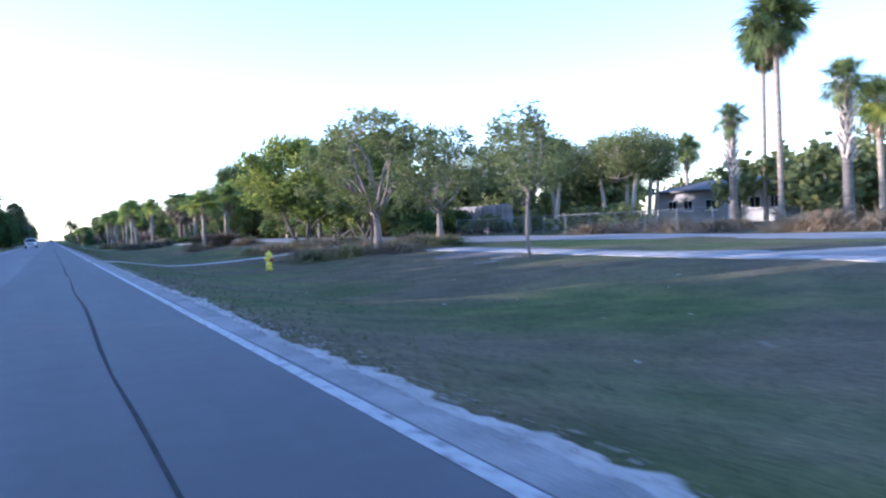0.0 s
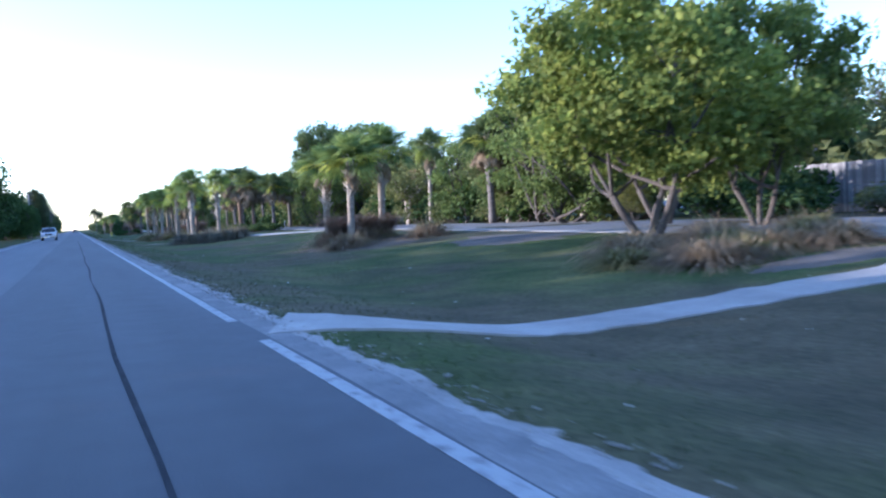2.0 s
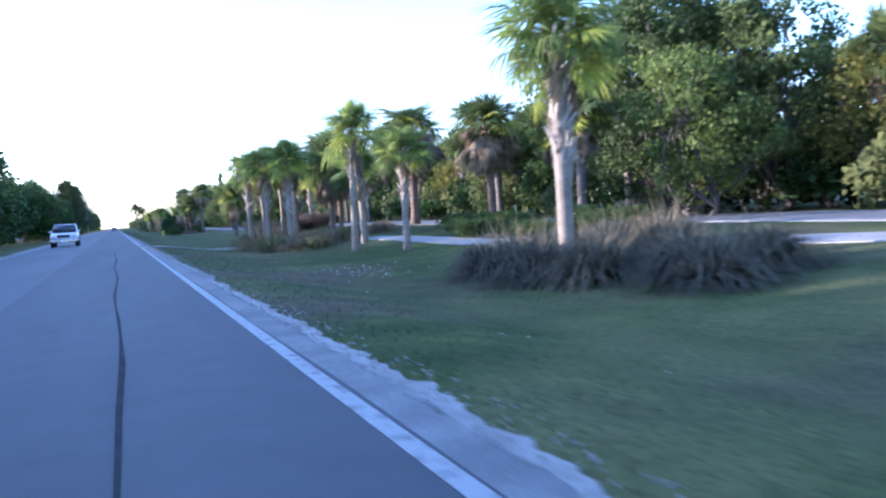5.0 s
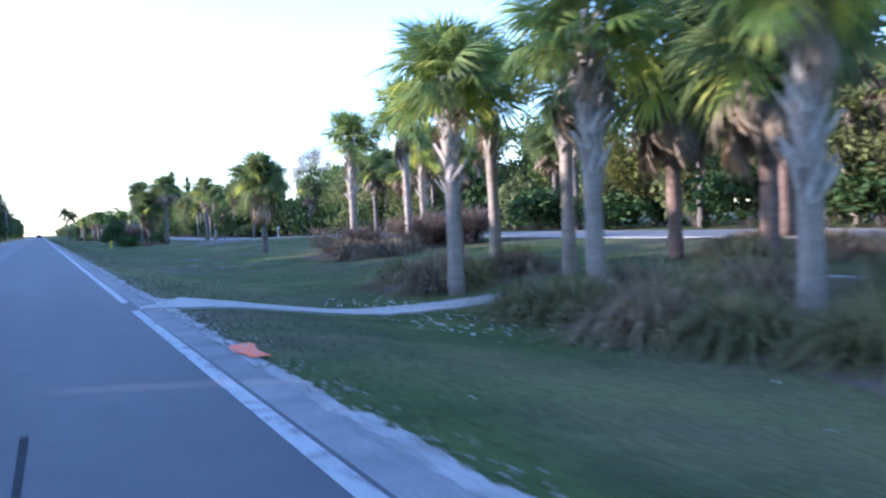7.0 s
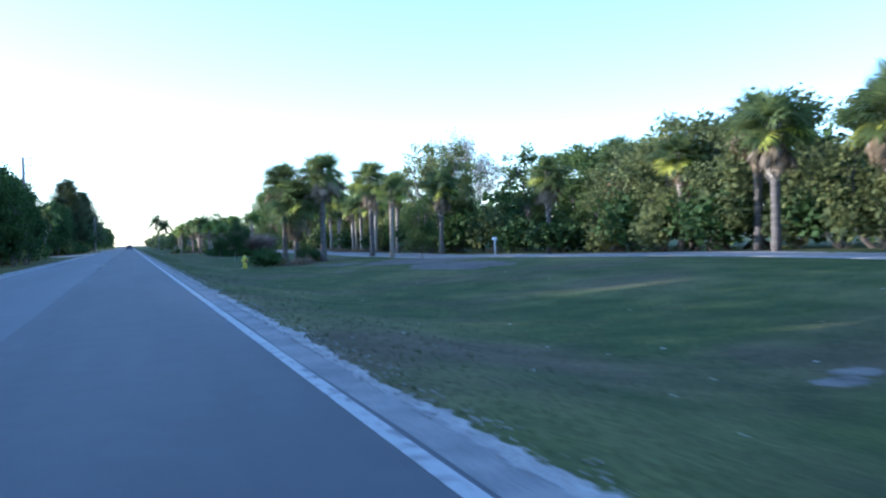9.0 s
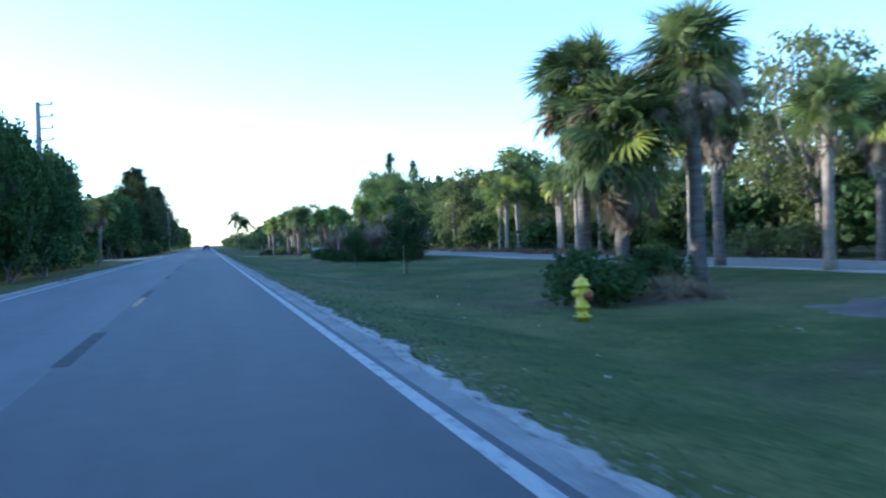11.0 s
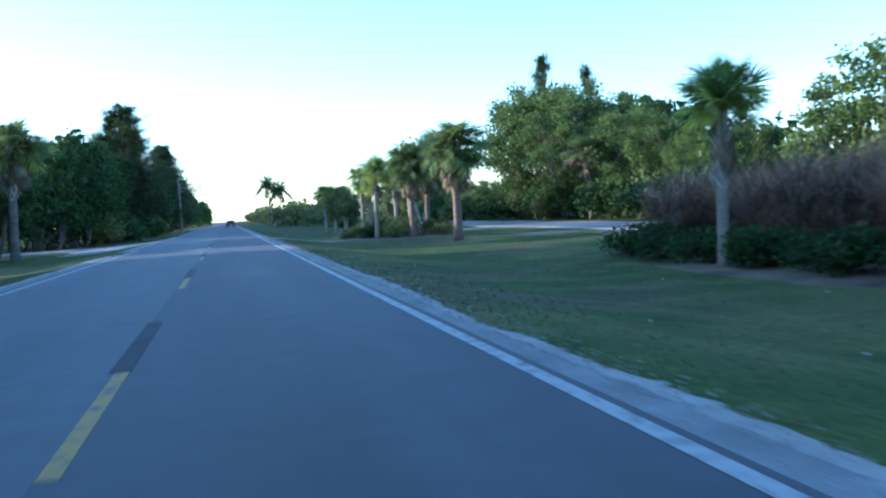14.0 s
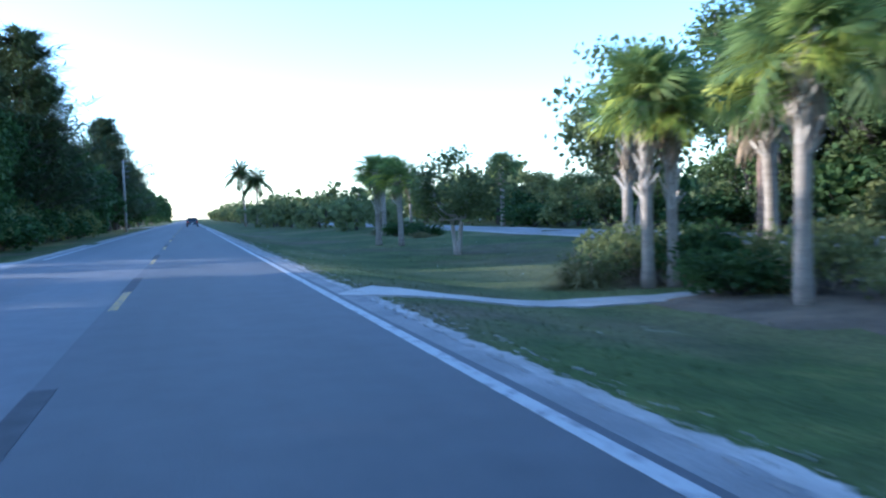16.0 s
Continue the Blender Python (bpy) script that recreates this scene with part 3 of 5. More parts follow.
def twiggy(height, width, seed, label, n=2600, group="bare hedge"):
    """A leafless bush: a haze of thin brown twigs on a few stems."""
    r = np.random.default_rng(seed)
    root = thing("bare_bush", Matrix(), label, "bush", group)
    g, tw = Geo(), Geo()
    for i in range(14):
        a, k = r.uniform(0, 6.28), r.uniform(0.15, 1)
        e = Vector((math.cos(a) * k * width * 0.4, math.sin(a) * k * width * 0.4, height * r.uniform(0.5, 0.8)))
        pts, rad = limb((r.normal() * 0.1, r.normal() * 0.1, -0.08), e, 0.022, 0.007, r, 0.1, 5)
        g.add(*tube(pts, rad, 4, False))
        m = n // 14
        t = r.uniform(0.2, 1, m)
        base = np.array([pts[min(4, int(q * 4.99))] for q in t], float) + r.normal(size=(m, 3)) * 0.08
        d = r.normal(size=(m, 3)) * 0.7 + np.array([math.cos(a) * k * 0.5, math.sin(a) * k * 0.5, 0.7])
        d /= np.linalg.norm(d, axis=1)[:, None]
        tw.add(*blades(base, d, height * r.uniform(0.2, 0.5, m), 0.02, 0.1, r, 2))
    part("branchwork", g.mesh("branchwork", BARK), root)
    part("twig_haze", tw.mesh("twig_haze", TWIG), root)
    return root


def on_plan(x, y, up=0.0):
    """A spot of the planting plan, on the ground."""
    return Matrix.Translation((x * UNIT, y * UNIT, ground_z(x * UNIT, y * UNIT) + up))


def place(src, x, y, turn=0.0, s=1.0, sz=None, label="", sink=0.0, tilt=0.0):
    """A copy of a plant, standing on the ground."""
    m = on_plan(x, y, -sink) @ Matrix.Rotation(turn, 4, "Z") @ Matrix.Rotation(tilt, 4, "Y") @ Matrix.Diagonal((s * UNIT, s * UNIT, (sz or s) * UNIT, 1))
    ob = copy_thing(src, m)
    return tagged(ob, label)


def clear_out(src):
    """Takes away a pattern once its copies stand."""
    for o in list(src.children_recursive) + [src]:
        bpy.data.objects.remove(o)


def woods(name, spots, seed, mat, label, leaf=0.80, per=430):
    """Many far trees as one mass of foliage: spots of x, y, height, width."""
    r = np.random.default_rng(seed)
    vs, n = [], 0
    trunks = Geo()
    for x, y, h, w in spots:
        k = int(per * h * w / 42)
        x, y, h, w = x * UNIT, y * UNIT, h * UNIT, w * UNIT
        cl = 26
        d = r.normal(size=(cl, 3))
        d /= np.linalg.norm(d, axis=1)[:, None]
        d *= r.uniform(0.35, 1.0, (cl, 1)) * r.uniform(0.8, 1.15, (cl, 1))
        cen = np.stack([d[:, 0] * w / 2, d[:, 1] * w / 2, h * 0.52 + d[:, 2] * h * 0.46], 1)
        pos = cen[r.integers(cl, size=k)] + burst(r, k) * w * 0.08 + (x, y, ground_z(x, y))
        pos[:, 2] = np.maximum(pos[:, 2], ground_z(x, y) + 0.15)
        v, f = leaves(pos, leaf * UNIT * (w / UNIT / 6) ** 0.5, r)
        vs.append(v)
        n += k
        trunks.add(*tube([(x, y, ground_z(x, y) - 0.3), (x + r.normal() * 0.2, y, h * 0.6)], [0.17, 0.08], 5, False))
    me = bpy.data.meshes.new(name)
    idx = np.arange(n * 4).reshape(-1, 4)
    tv = np.concatenate(trunks.v)
    me.from_pydata(np.concatenate(vs + [tv]).tolist(), [], idx.tolist() + [tuple(i + n * 4 for i in q) for q in trunks.f])
    me.materials.append(mat)
    me.materials.append(BARK)
    mi = np.zeros(len(me.polygons), dtype=np.int32)
    mi[n:] = 1
    me.polygons.foreach_set("material_index", mi)
    return tagged(new(name, me), label, "trees", "", "stuff")


# ---- ground, road, paths ----
def strip(name, near, far, ys, mat, label, category, lift=0.02, thick=0.08, kind="structure", flat=None):
    """A long slab between two edges x = near(y) and x = far(y), lying on the ground."""
    g = Geo()
    v, f = [], []
    for y in ys:
        a, b = near(y), far(y)
        for x in (a, b):
            z = (ground_z(x, y) if flat is None else flat) + lift
            v += [(x, y, z), (x, y, z - thick)]
    for i in range(len(ys) - 1):
        o, p = 4 * i, 4 * i + 4
        f += [(o, o + 2, p + 2, p), (o + 1, p + 1, p + 3, o + 3), (o, p, p + 1, o + 1), (o + 2, o + 3, p + 3, p + 2)]
    e = 4 * (len(ys) - 1)
    f += [(0, 1, 3, 2), (e, e + 2, e + 3, e + 1)]
    g.add(v, f)
    return tagged(new(name, g.mesh(name, mat)), label, category, "", kind)


def ribbon(name, pts, width, mat, label, category, lift=0.03, thick=0.08):
    """A narrow path along a bent line, lying on the ground, its edges a little uneven."""
    r = np.random.default_rng(len(pts))
    ctl = [Vector((x, y, 0)) for x, y in pts]
    line = []
    for i in range(len(ctl) - 1):
        p0, p1, p2, p3 = ctl[max(i - 1, 0)], ctl[i], ctl[i + 1], ctl[min(i + 2, len(ctl) - 1)]
        for k in range(8):
            t = k / 8
            line.append(0.5 * ((2 * p1) + (p2 - p0) * t + (2 * p0 - 5 * p1 + 4 * p2 - p3) * t * t + (3 * p1 - p0 - 3 * p2 + p3) * t ** 3))
    line.append(ctl[-1])
    v, f = [], []
    for i, p in enumerate(line):
        d = (line[min(i + 1, len(line) - 1)] - line[max(i - 1, 0)]).normalized()
        s = Vector((-d.y, d.x, 0))
        flare = 1 + 0.55 * max(0.0, 1 - i / 8)
        for sg in (-1, 1):
            q = p + s * sg * width * 0.5 * flare * (1 + 0.08 * r.normal())
            z = ground_z(q.x, q.y) + lift
            v += [(q.x, q.y, z), (q.x, q.y, z - thick)]
    for i in range(len(line) - 1):
        o, p = 4 * i, 4 * i + 4
        f += [(o, o + 2, p + 2, p), (o + 1, p + 1, p + 3, o + 3), (o, p, p + 1, o + 1), (o + 2, o + 3, p + 3, p + 2)]
    e = 4 * (len(line) - 1)
    f += [(0, 1, 3, 2), (e, e + 2, e + 3, e + 1)]
    return tagged(new(name, Geo().add(v, f).mesh(name, mat)), label, category, "", "structure")


def along(table):
    xs, ys = zip(*[(b * UNIT, a * UNIT) for a, b in table])
    return lambda y: float(np.interp(y, ys, xs))


def build_ground():
    xs = [-3000, -1200, -500, -200, -100, -60, -40, -30, -22, -16, -12, -10.5, -9.4, -8.6, -7.8, -7, -6.4, -5.8, -5.3] + [2.2, 2.5, 3, 3.6, 4.2, 5, 6, 7, 8, 9, 10, 11, 12, 13, 14, 15, 16, 17, 18, 19, 20, 22, 25, 29, 34, 42, 55, 80, 120, 200, 500, 1200, 3000]
    ys = [-3000, -1000, -300, -100, -50] + [-30 + 2.5 * i for i in range(220)] + [540, 600, 700, 850, 1200, 2000, 4000]
    v = [(x, y, -0.12 if -5.2 < x < 2.1 else ground_z(x, y)) for y in ys for x in xs]
    n = len(xs)
    f = [(j * n + i, j * n + i + 1, (j + 1) * n + i + 1, (j + 1) * n + i) for j in range(len(ys) - 1) for i in range(n - 1)]
    return tagged(new("ground", Geo().add(v, f).mesh("ground", LAWN, True)), "mown grass verge with dry and sandy patches", "lawn", "", "structure")


build_ground()
LINE_R, LINE_L, CENTRE = 1.73, -5.05, -1.38
ROAD_YS = [-60 + 4 * i for i in range(188)] + [700, 900, 1400, 2500]
rag = np.random.default_rng(3)
# asphalt lanes, then dusty gravel, then a ragged fringe of pale shell
def wander(y, k, amp=1.0):
    """An uneven edge: slow drift, knee-wide bites and crumbs."""
    return amp * (0.10 * noise.noise(Vector((y * 0.16, k, 0))) + 0.10 * noise.noise(Vector((y * 0.7, k, 3))) + 0.07 * noise.noise(Vector((y * 3.1, k, 7))) + 0.06 * noise.noise(Vector((y * 7.7, k, 11))))


strip("road", lambda y: -5.30 + 0.02 * math.sin(y * 0.7), lambda y: -1.45 + 0.03 * math.sin(y * 0.21), ROAD_YS, ASPHALT, "lighter worn asphalt lane of a two-lane road", "road", 0.0, 0.15, "structure", 0.0)
strip("road_resurfaced_lane", lambda y: -1.45 + 0.03 * math.sin(y * 0.21), lambda y: 1.83 + 0.05 * step(176, 220, y) + 0.02 * math.sin(y * 0.9), ROAD_YS, ASPHALT_DARK, "darker resurfaced asphalt lane of a two-lane road", "road", 0.0, 0.15, "structure", 0.0)
EDGE_YS = [-10 + 0.11 * i for i in range(4300)] + [470, 500, 560, 700, 1200]
strip("road_shoulder_1", lambda y: 1.78 + 0.05 * step(176, 220, y), lambda y: 2.16 + wander(y, 1, 0.8), EDGE_YS, DUST, "dusty grey gravel shoulder beside the edge line", "road shoulder", -0.008, 0.1, "structure", 0.0)
strip("road_shoulder_2", lambda y: -5.62 + wander(y, 2, 0.7), lambda y: -5.25, EDGE_YS, DUST, "dusty grey gravel shoulder beside the edge line", "road shoulder", -0.008, 0.1, "structure", 0.0)
strip("shell_fringe_1", lambda y: 2.05, lambda y: 2.33 + wander(y, 1, 1.3) + wander(y, 9, 0.4), EDGE_YS, SHELL, "pale crushed shell crumbling into the grass", "road shoulder", -0.016, 0.1, "structure", 0.0)
strip("shell_fringe_2", lambda y: -5.85 + wander(y, 2, 1.2), lambda y: -5.4, EDGE_YS, SHELL, "pale crushed shell crumbling into the grass", "road shoulder", -0.016, 0.1, "structure", 0.0)


def line_piece(name, x, y0, y1, w, mat, label, z=0.004):
    n = max(2, int((y1 - y0) / 3))
    ys = [y0 + (y1 - y0) * i / n for i in range(n + 1)]
    return strip(name, lambda y: x - w / 2, lambda y: x + w / 2, ys, mat, label, "road marking", z, 0.003, "structure", 0.0)


for y0, y1 in ((-60, 46.0), (47.9, 146.0), (147.6, 700)):
    line_piece("edge_line", LINE_R, y0, y1, 0.13, WHITE_PAINT, "worn white edge line")
for y0, y1 in ((-60, 316.0), (341.0, 700)):
    line_piece("edge_line", LINE_L, y0, y1, 0.13, WHITE_PAINT, "worn white edge line")
for i in range(-6, 30):
    y0 = (286.0 if i > -3 else 289.5) + 12.19 * i
    if y0 > 268 or 222 < y0 < 240:
        line_piece("centre_dash", CENTRE + 0.02, y0, y0 + 3.05, 0.12, YELLOW_PAINT, "faded yellow centre dash")
    line_piece("blackout_patch", CENTRE, y0 + 3.05, y0 + 6.7, 0.19, PATCH, "dark patch over an old centre dash", 0.0045)
# tar seam along the lane, wandering a little
seam = [-60 + 2 * i for i in range(100)]
strip("tar_seam", lambda y: 0.27 + 0.03 * math.sin(y * 0.5) + wander(y, 5, 0.12), lambda y: 0.31 + 0.03 * math.sin(y * 0.5 + 0.2) + wander(y, 6, 0.2), seam, TAR, "dark tar seam along the lane", "road repair", 0.005, 0.003, "structure", 0.0)
strip("orange_mark", lambda y: 2.16 + 0.05 * math.sin(y * 7), lambda y: 2.40 + 0.04 * math.sin(y * 5), [140.1, 140.3, 140.6, 140.9, 141.1], ORANGE_PAINT, "sprayed orange utility mark on the shoulder", "road marking", 0.0, 0.003, "structure", 0.0)

PATH_NEAR = along([(-60, 12.6), (25, 12.8), (40, 14.0), (55, 15.4), (75, 16.6), (125, 16.8), (165, 17.6), (182, 15.6), (215, 15.4), (262, 14.9), (300, 15.6), (700, 15.6)])
PATH_FAR = along([(-60, 22.0), (60, 22.2), (85, 21.5), (110, 20.2), (165, 20.6), (182, 18.6), (300, 18.8), (700, 18.8)])
PYS = [-60 + 4 * i for i in range(190)]
PYS_FINE = [-60 + i for i in range(520)] + [470, 500, 600, 700]
strip("side_path", PATH_NEAR, PATH_FAR, PYS, PATH_GREY, "grey paved side path parallel to the road", "path", 0.03)
strip("side_path_edge_1", lambda y: PATH_NEAR(y) - 0.75 + wander(y, 12, 1.5), lambda y: PATH_NEAR(y) + 0.05, PYS_FINE, SHELL, "pale shell edging beside the path", "path", 0.022)
strip("side_path_edge_2", lambda y: PATH_FAR(y) - 0.05, lambda y: PATH_FAR(y) + 0.9 + wander(y, 13, 1.5), PYS_FINE, SHELL, "pale shell edging beside the path", "path", 0.022)
ribbon("walkway_1", [(2.2, 47.4), (3.9, 46.9), (6.9, 47.3), (10.1, 47.2), (13.2, 46.8), (16.7, 47.8), (17.9, 48.6)], 1.3, PATHWAY, "narrow pale concrete walk from road to path", "walkway")
ribbon("walkway_2", [(2.2, 147.2), (3.8, 146.4), (6.2, 146.7), (8.5, 146.6), (10.8, 146.0), (12.4, 141.9), (13.1, 133.7), (13.2, 122.3), (14.1, 112.1), (17.0, 103.3), (20.9, 98.2)], 1.3, PATHWAY, "narrow pale concrete walk curving from the road", "walkway")
ribbon("walkway_3", [(2.2, 323.6), (3.6, 322.8), (5.8, 323.4), (8.4, 323.1), (11.7, 322.8), (15.2, 323.9), (19.3, 325.2)], 1.1, PATHWAY, "narrow pale concrete walk from road to path", "walkway")
ribbon("driveway", [(-5.3, 331.0), (-8.2, 338.0), (-11.2, 342.0), (-17.5, 343.9), (-30.1, 344.6), (-50, 345)], 7.6, SHELL, "pale shell driveway into the trees", "driveway")
ribbon("far_driveway", [(-5.3, 500), (-10, 505), (-17.5, 510), (-30, 510)], 7.6, SHELL, "pale shell driveway into the trees", "driveway")


def soil_patch(x, y, rx, ry, seed, label="brown mulch and leaf litter under the plants", mat=None, rise=0.05, name="mulch_bed"):
    """A low mound of mulch with an uneven rim, lying on the lawn."""
    x, y, rx, ry = x * UNIT, y * UNIT, rx * UNIT, ry * UNIT
    n, v, f = 72, [], []
    for ring, (k, up) in enumerate(((0.0, rise), (0.5, rise), (0.82, rise * 0.7), (1.0, -0.02 - 0.2 * rise))):
        for i in range(n):
            a = 2 * math.pi * i / n
            w = k * (1 + (0.42 * noise.noise(Vector((math.cos(a) * 1.5, math.sin(a) * 1.5, seed))) + 0.22 * noise.noise(Vector((math.cos(a) * 6, math.sin(a) * 6, seed)))) * (k > 0))
            px, py = x + rx * w * math.cos(a), y + ry * w * math.sin(a)
            v.append((px, py, ground_z(px, py) + up))
        if ring:
            o = ring * n
            f += [(o - n + i, o + i, o + (i + 1) % n, o - n + (i + 1) % n) for i in range(n)]
    return tagged(new(name, Geo().add(v, f).mesh(name, mat or MULCH, True)), label, name.split("_")[0], "", "structure")


for k, (x, y, rx, ry) in enumerate(((11.4, 30.2, 3.6, 2.4), (12.2, 42.4, 3.6, 2.2), (10.4, 60.2, 2.6, 3.4), (8.7, 88.6, 2.6, 2.6), (8.2, 111.4, 2.7, 5.2), (8.2, 119.8, 2.4, 2.2), (11.4, 131.4, 3.0, 3.0), (8.2, 181.2, 2.2, 1.8), (9.6, 223.4, 2.2, 9.0), (8.2, 254.2, 2.6, 4.2), (8.6, 259.8, 2.6, 2.2), (13.2, 97.4, 2.4, 3.0))):
    soil_patch(x, y, rx, ry, k * 3.3)


# sandy scrapes and bare earth in the lawn
SCRAPES = ((6.8, 133.1, 1.0, 0.28), (5.9, 135.6, 0.7, 0.3), (9.0, 173.4, 0.65, 0.28), (8.05, 167.6, 0.5, 0.32), (7.2, 90.3, 0.5, 0.38), (8.2, 91.6, 0.4, 0.25), (11.0, 19.6, 0.8, 0.35), (13.6, 164.0, 1.2, 0.4), (6.0, 141.0, 0.5, 0.3))
BARE = ((12.6, 172.0, 2.3, 4.5), (11.5, 164.0, 1.8, 3.5), (10.0, 176.2, 1.2, 1.6), (12.3, 22.4, 1.9, 2.4), (11.0, 39.0, 1.9, 0.8), (13.4, 238.0, 1.4, 6.0), (12.6, 246.5, 1.4, 3.0), (12.4, 52.0, 1.8, 3.0))
sr = random.Random(21)
for k, (x, y, rx, ry) in enumerate(SCRAPES):
    for j in range(5):
        w = sr.uniform(0.10, 0.26)
        soil_patch(x + sr.uniform(-1, 1) * rx, y + sr.uniform(-1.2, 1.2) * ry, w * 1.2, w, 50 + k * 2.7 + j, "pale sandy scrape in the lawn", SAND, 0.012, "sand_patch")
for k, (x, y, rx, ry) in enumerate(BARE):
    soil_patch(x, y, rx, ry, 90 + k * 1.9, "bare brown earth showing through thin grass", DIRT, 0.014, "dirt_patch")


# ---- patterns of plants, copied where they stand ----
S_BOOTED = "cabbage palm with criss-crossed boots under a green fan crown"
P1 = palm(4.6, 0.13, 11, 0.55, 0.12, PALM_TRUNK, S_BOOTED, True, 0.22, 1.05)
P2 = palm(4.7, 0.125, 12, 0.42, 0.2, PALM_TRUNK, S_BOOTED, True, 0.24, 1.1, 0.03)
P3 = palm(4.4, 0.14, 13, 0.65, 0.05, PALM_TRUNK, S_BOOTED, True, 0.38, 1.0, 0.0, 44, 0.15)
P4 = palm(4.6, 0.145, 14, 0.0, 0.95, PALM_RED, "cabbage palm with a bare red-brown trunk and shaggy brown skirt", True, 0.06, 1.4, 0.0, 60, 0.0, "cabbage palms along the verge", -52, FROND_G)
P6 = palm(4.6, 0.14, 16, 0.12, 0.82, PALM_RED, "cabbage palm with a bare red-brown trunk and grey-green crown", True, 0.0, 1.12, 0.0, 60, 0.0, "cabbage palms along the verge", -46, FROND_G)
FB = palm(6.5, 0.18, 27, 0.0, 2.2, PALM_RED, "big shaggy palm with a ball of green and brown fronds", False, 0.1, 1.5, 0.02, 44, 0, "cabbage palms among the trees", -20)
FC = palm(4.6, 0.15, 28, 0.1, 0.9, PALM_OLD, "low wide-crowned palm with hanging dead fronds", False, 0.1, 1.45, 0.02, 60, 0, "cabbage palms among the trees", -45)
P5 = palm(3.6, 0.13, 15, 0.5, 0.25, PALM_TRUNK, "short cabbage palm with pale criss-crossed boots", True, 0.2, 0.95, 0.03, 42, 0.1, "cabbage palms along the verge", -6)
F1 = palm(6.2, 0.16, 21, 0.3, 0.35, PALM_TRUNK, "tall cabbage palm among the trees", False, 0.1, 1.25, 0.03, 52, 0, "cabbage palms among the trees", -50)
F2 = palm(5.4, 0.15, 22, 0.45, 0.9, PALM_OLD, "cabbage palm among trees with a brown skirt of dead fronds", False, 0.1, 1.15, 0.04, 50, 0, "cabbage palms among the trees", -45)
F3 = palm(4.6, 0.14, 23, 0.2, 0.2, PALM_TRUNK, "slim cabbage palm with a pale bare trunk", False, 0.1, 1.0, 0.02, 40, 0, "cabbage palms among the trees")
F4 = palm(7.2, 0.18, 24, 0.2, 1.5, PALM_OLD, "old cabbage palm with a heavy brown skirt", False, 0.05, 1.3, 0.02, 60, 0, "cabbage palms among the trees", -50)
FT = palm(13.6, 0.17, 25, 0.0, 0.4, PALM_TRUNK, "very tall old palm with a straight pale trunk", False, 0.0, 1.85, 0.01, 70, 0, "tall palms by the house", -55)
FS = palm(7.4, 0.24, 26, 0.55, 0.1, PALM_OLD, "stout palm with a rough booted trunk", False, 0.1, 1.15, 0.01, 30, 0.3, "stout palms by the house")
T_A = tree(6.2, 6.6, 31, LEAF_OLIVE, BARK_MID, "spreading open-crowned tree with twisting limbs", 0.15, 6800, 90, 0.26, 1, 0.17, 0.50)
T_D = tree(6.9, 8.0, 32, LEAF_GRAPE, BARK, "dense lumpy sea-grape tree with green leaves", 0.23, 17000, 74, 0.17, 3, 0.15, 0.34)
T_1 = tree(7.2, 5.6, 33, LEAF, BARK, "leafy green tree in the woods behind the path", 0.225, 5600, 80, 0.04, 2, 0.15, 0.22)
T_2 = tree(6.4, 5.8, 34, LEAF_OLIVE, BARK, "olive-green tree in the woods behind the path", 0.22, 5400, 80, 0.06, 2, 0.14, 0.22)
T_3 = tree(7.8, 5.0, 35, LEAF_MID, BARK, "deep green tree in the woods", 0.225, 5400, 80, 0.04, 1, 0.17, 0.22)
T_5 = tree(8.8, 6.6, 48, LEAF, BARK, "tall dense green tree at the edge of the woods", 0.20, 12500, 110, 0.03, 2, 0.18, 0.20)
T_6 = tree(8.8, 6.2, 49, LEAF_MID, BARK, "tall deep green tree at the edge of the woods", 0.20, 12500, 110, 0.03, 2, 0.18, 0.20)
T_B = tree(7.2, 5.6, 47, GREYTWIG, BARK, "half-bare tree with a haze of fine grey twigs", 0.12, 14000, 90, 0.3, 1, 0.13, 0.0)
T_4 = tree(5.6, 5.0, 36, LEAF_AUTUMN, BARK, "yellowing tree among green ones", 0.20, 5000, 75, 0.18, 2, 0.12)
T_W = tree(7.0, 5.4, 37, LEAF_OLIVE, BARK_PALE, "umbrella-crowned tree on a long pale leaning trunk", 0.17, 6500, 70, 0.5, 1, 0.17, 0, "trees by the house", 0.25)
T_L = tree(7.8, 5.6, 38, LEAF_DARK, BARK, "dark dense tree walling the far side of the road", 0.32, 3900, 80, 0.05, 2, 0.15, 0, "trees across the road")
T_L2 = tree(7.2, 5.2, 39, LEAF_DARK, BARK, "dark dense tree walling the far side of the road", 0.31, 3900, 80, 0.03, 2, 0.15, 0, "trees across the road")
T_U = tree(7.0, 5.4, 44, LEAF_DARK, BARK, "dark tree with a high crown over a yard", 0.24, 6500, 80, 0.42, 2, 0.14, 0, "trees across the road")
T_V = tree(5.2, 4.6, 45, LEAF_OLIVE, BARK_PALE, "low tree on a forked pale trunk beside the path", 0.22, 3600, 70, 0.34, 2, 0.15, 0)
T_S = tree(2.7, 2.1, 41, LEAF_DARK, BARK, "young dark-leaved tree tied to a stake", 0.085, 5600, 60, 0.14, 1, 0.03, 0, "young staked trees", 0, "young_tree", 0.2)
T_Y = tree(4.7, 2.9, 42, LEAF_OLIVE, BARK_MID, "slim young tree with a thin grey trunk", 0.12, 2600, 40, 0.42, 1, 0.05, 0.1, "young trees", 0, "young_tree")
PN = pine(12.6, 7.2, 43, "tall feathery pine standing above the trees")
CL1 = clump(1.0, 1.3, 51, DRYGRASS, "large tuft of dry olive ornamental grass")
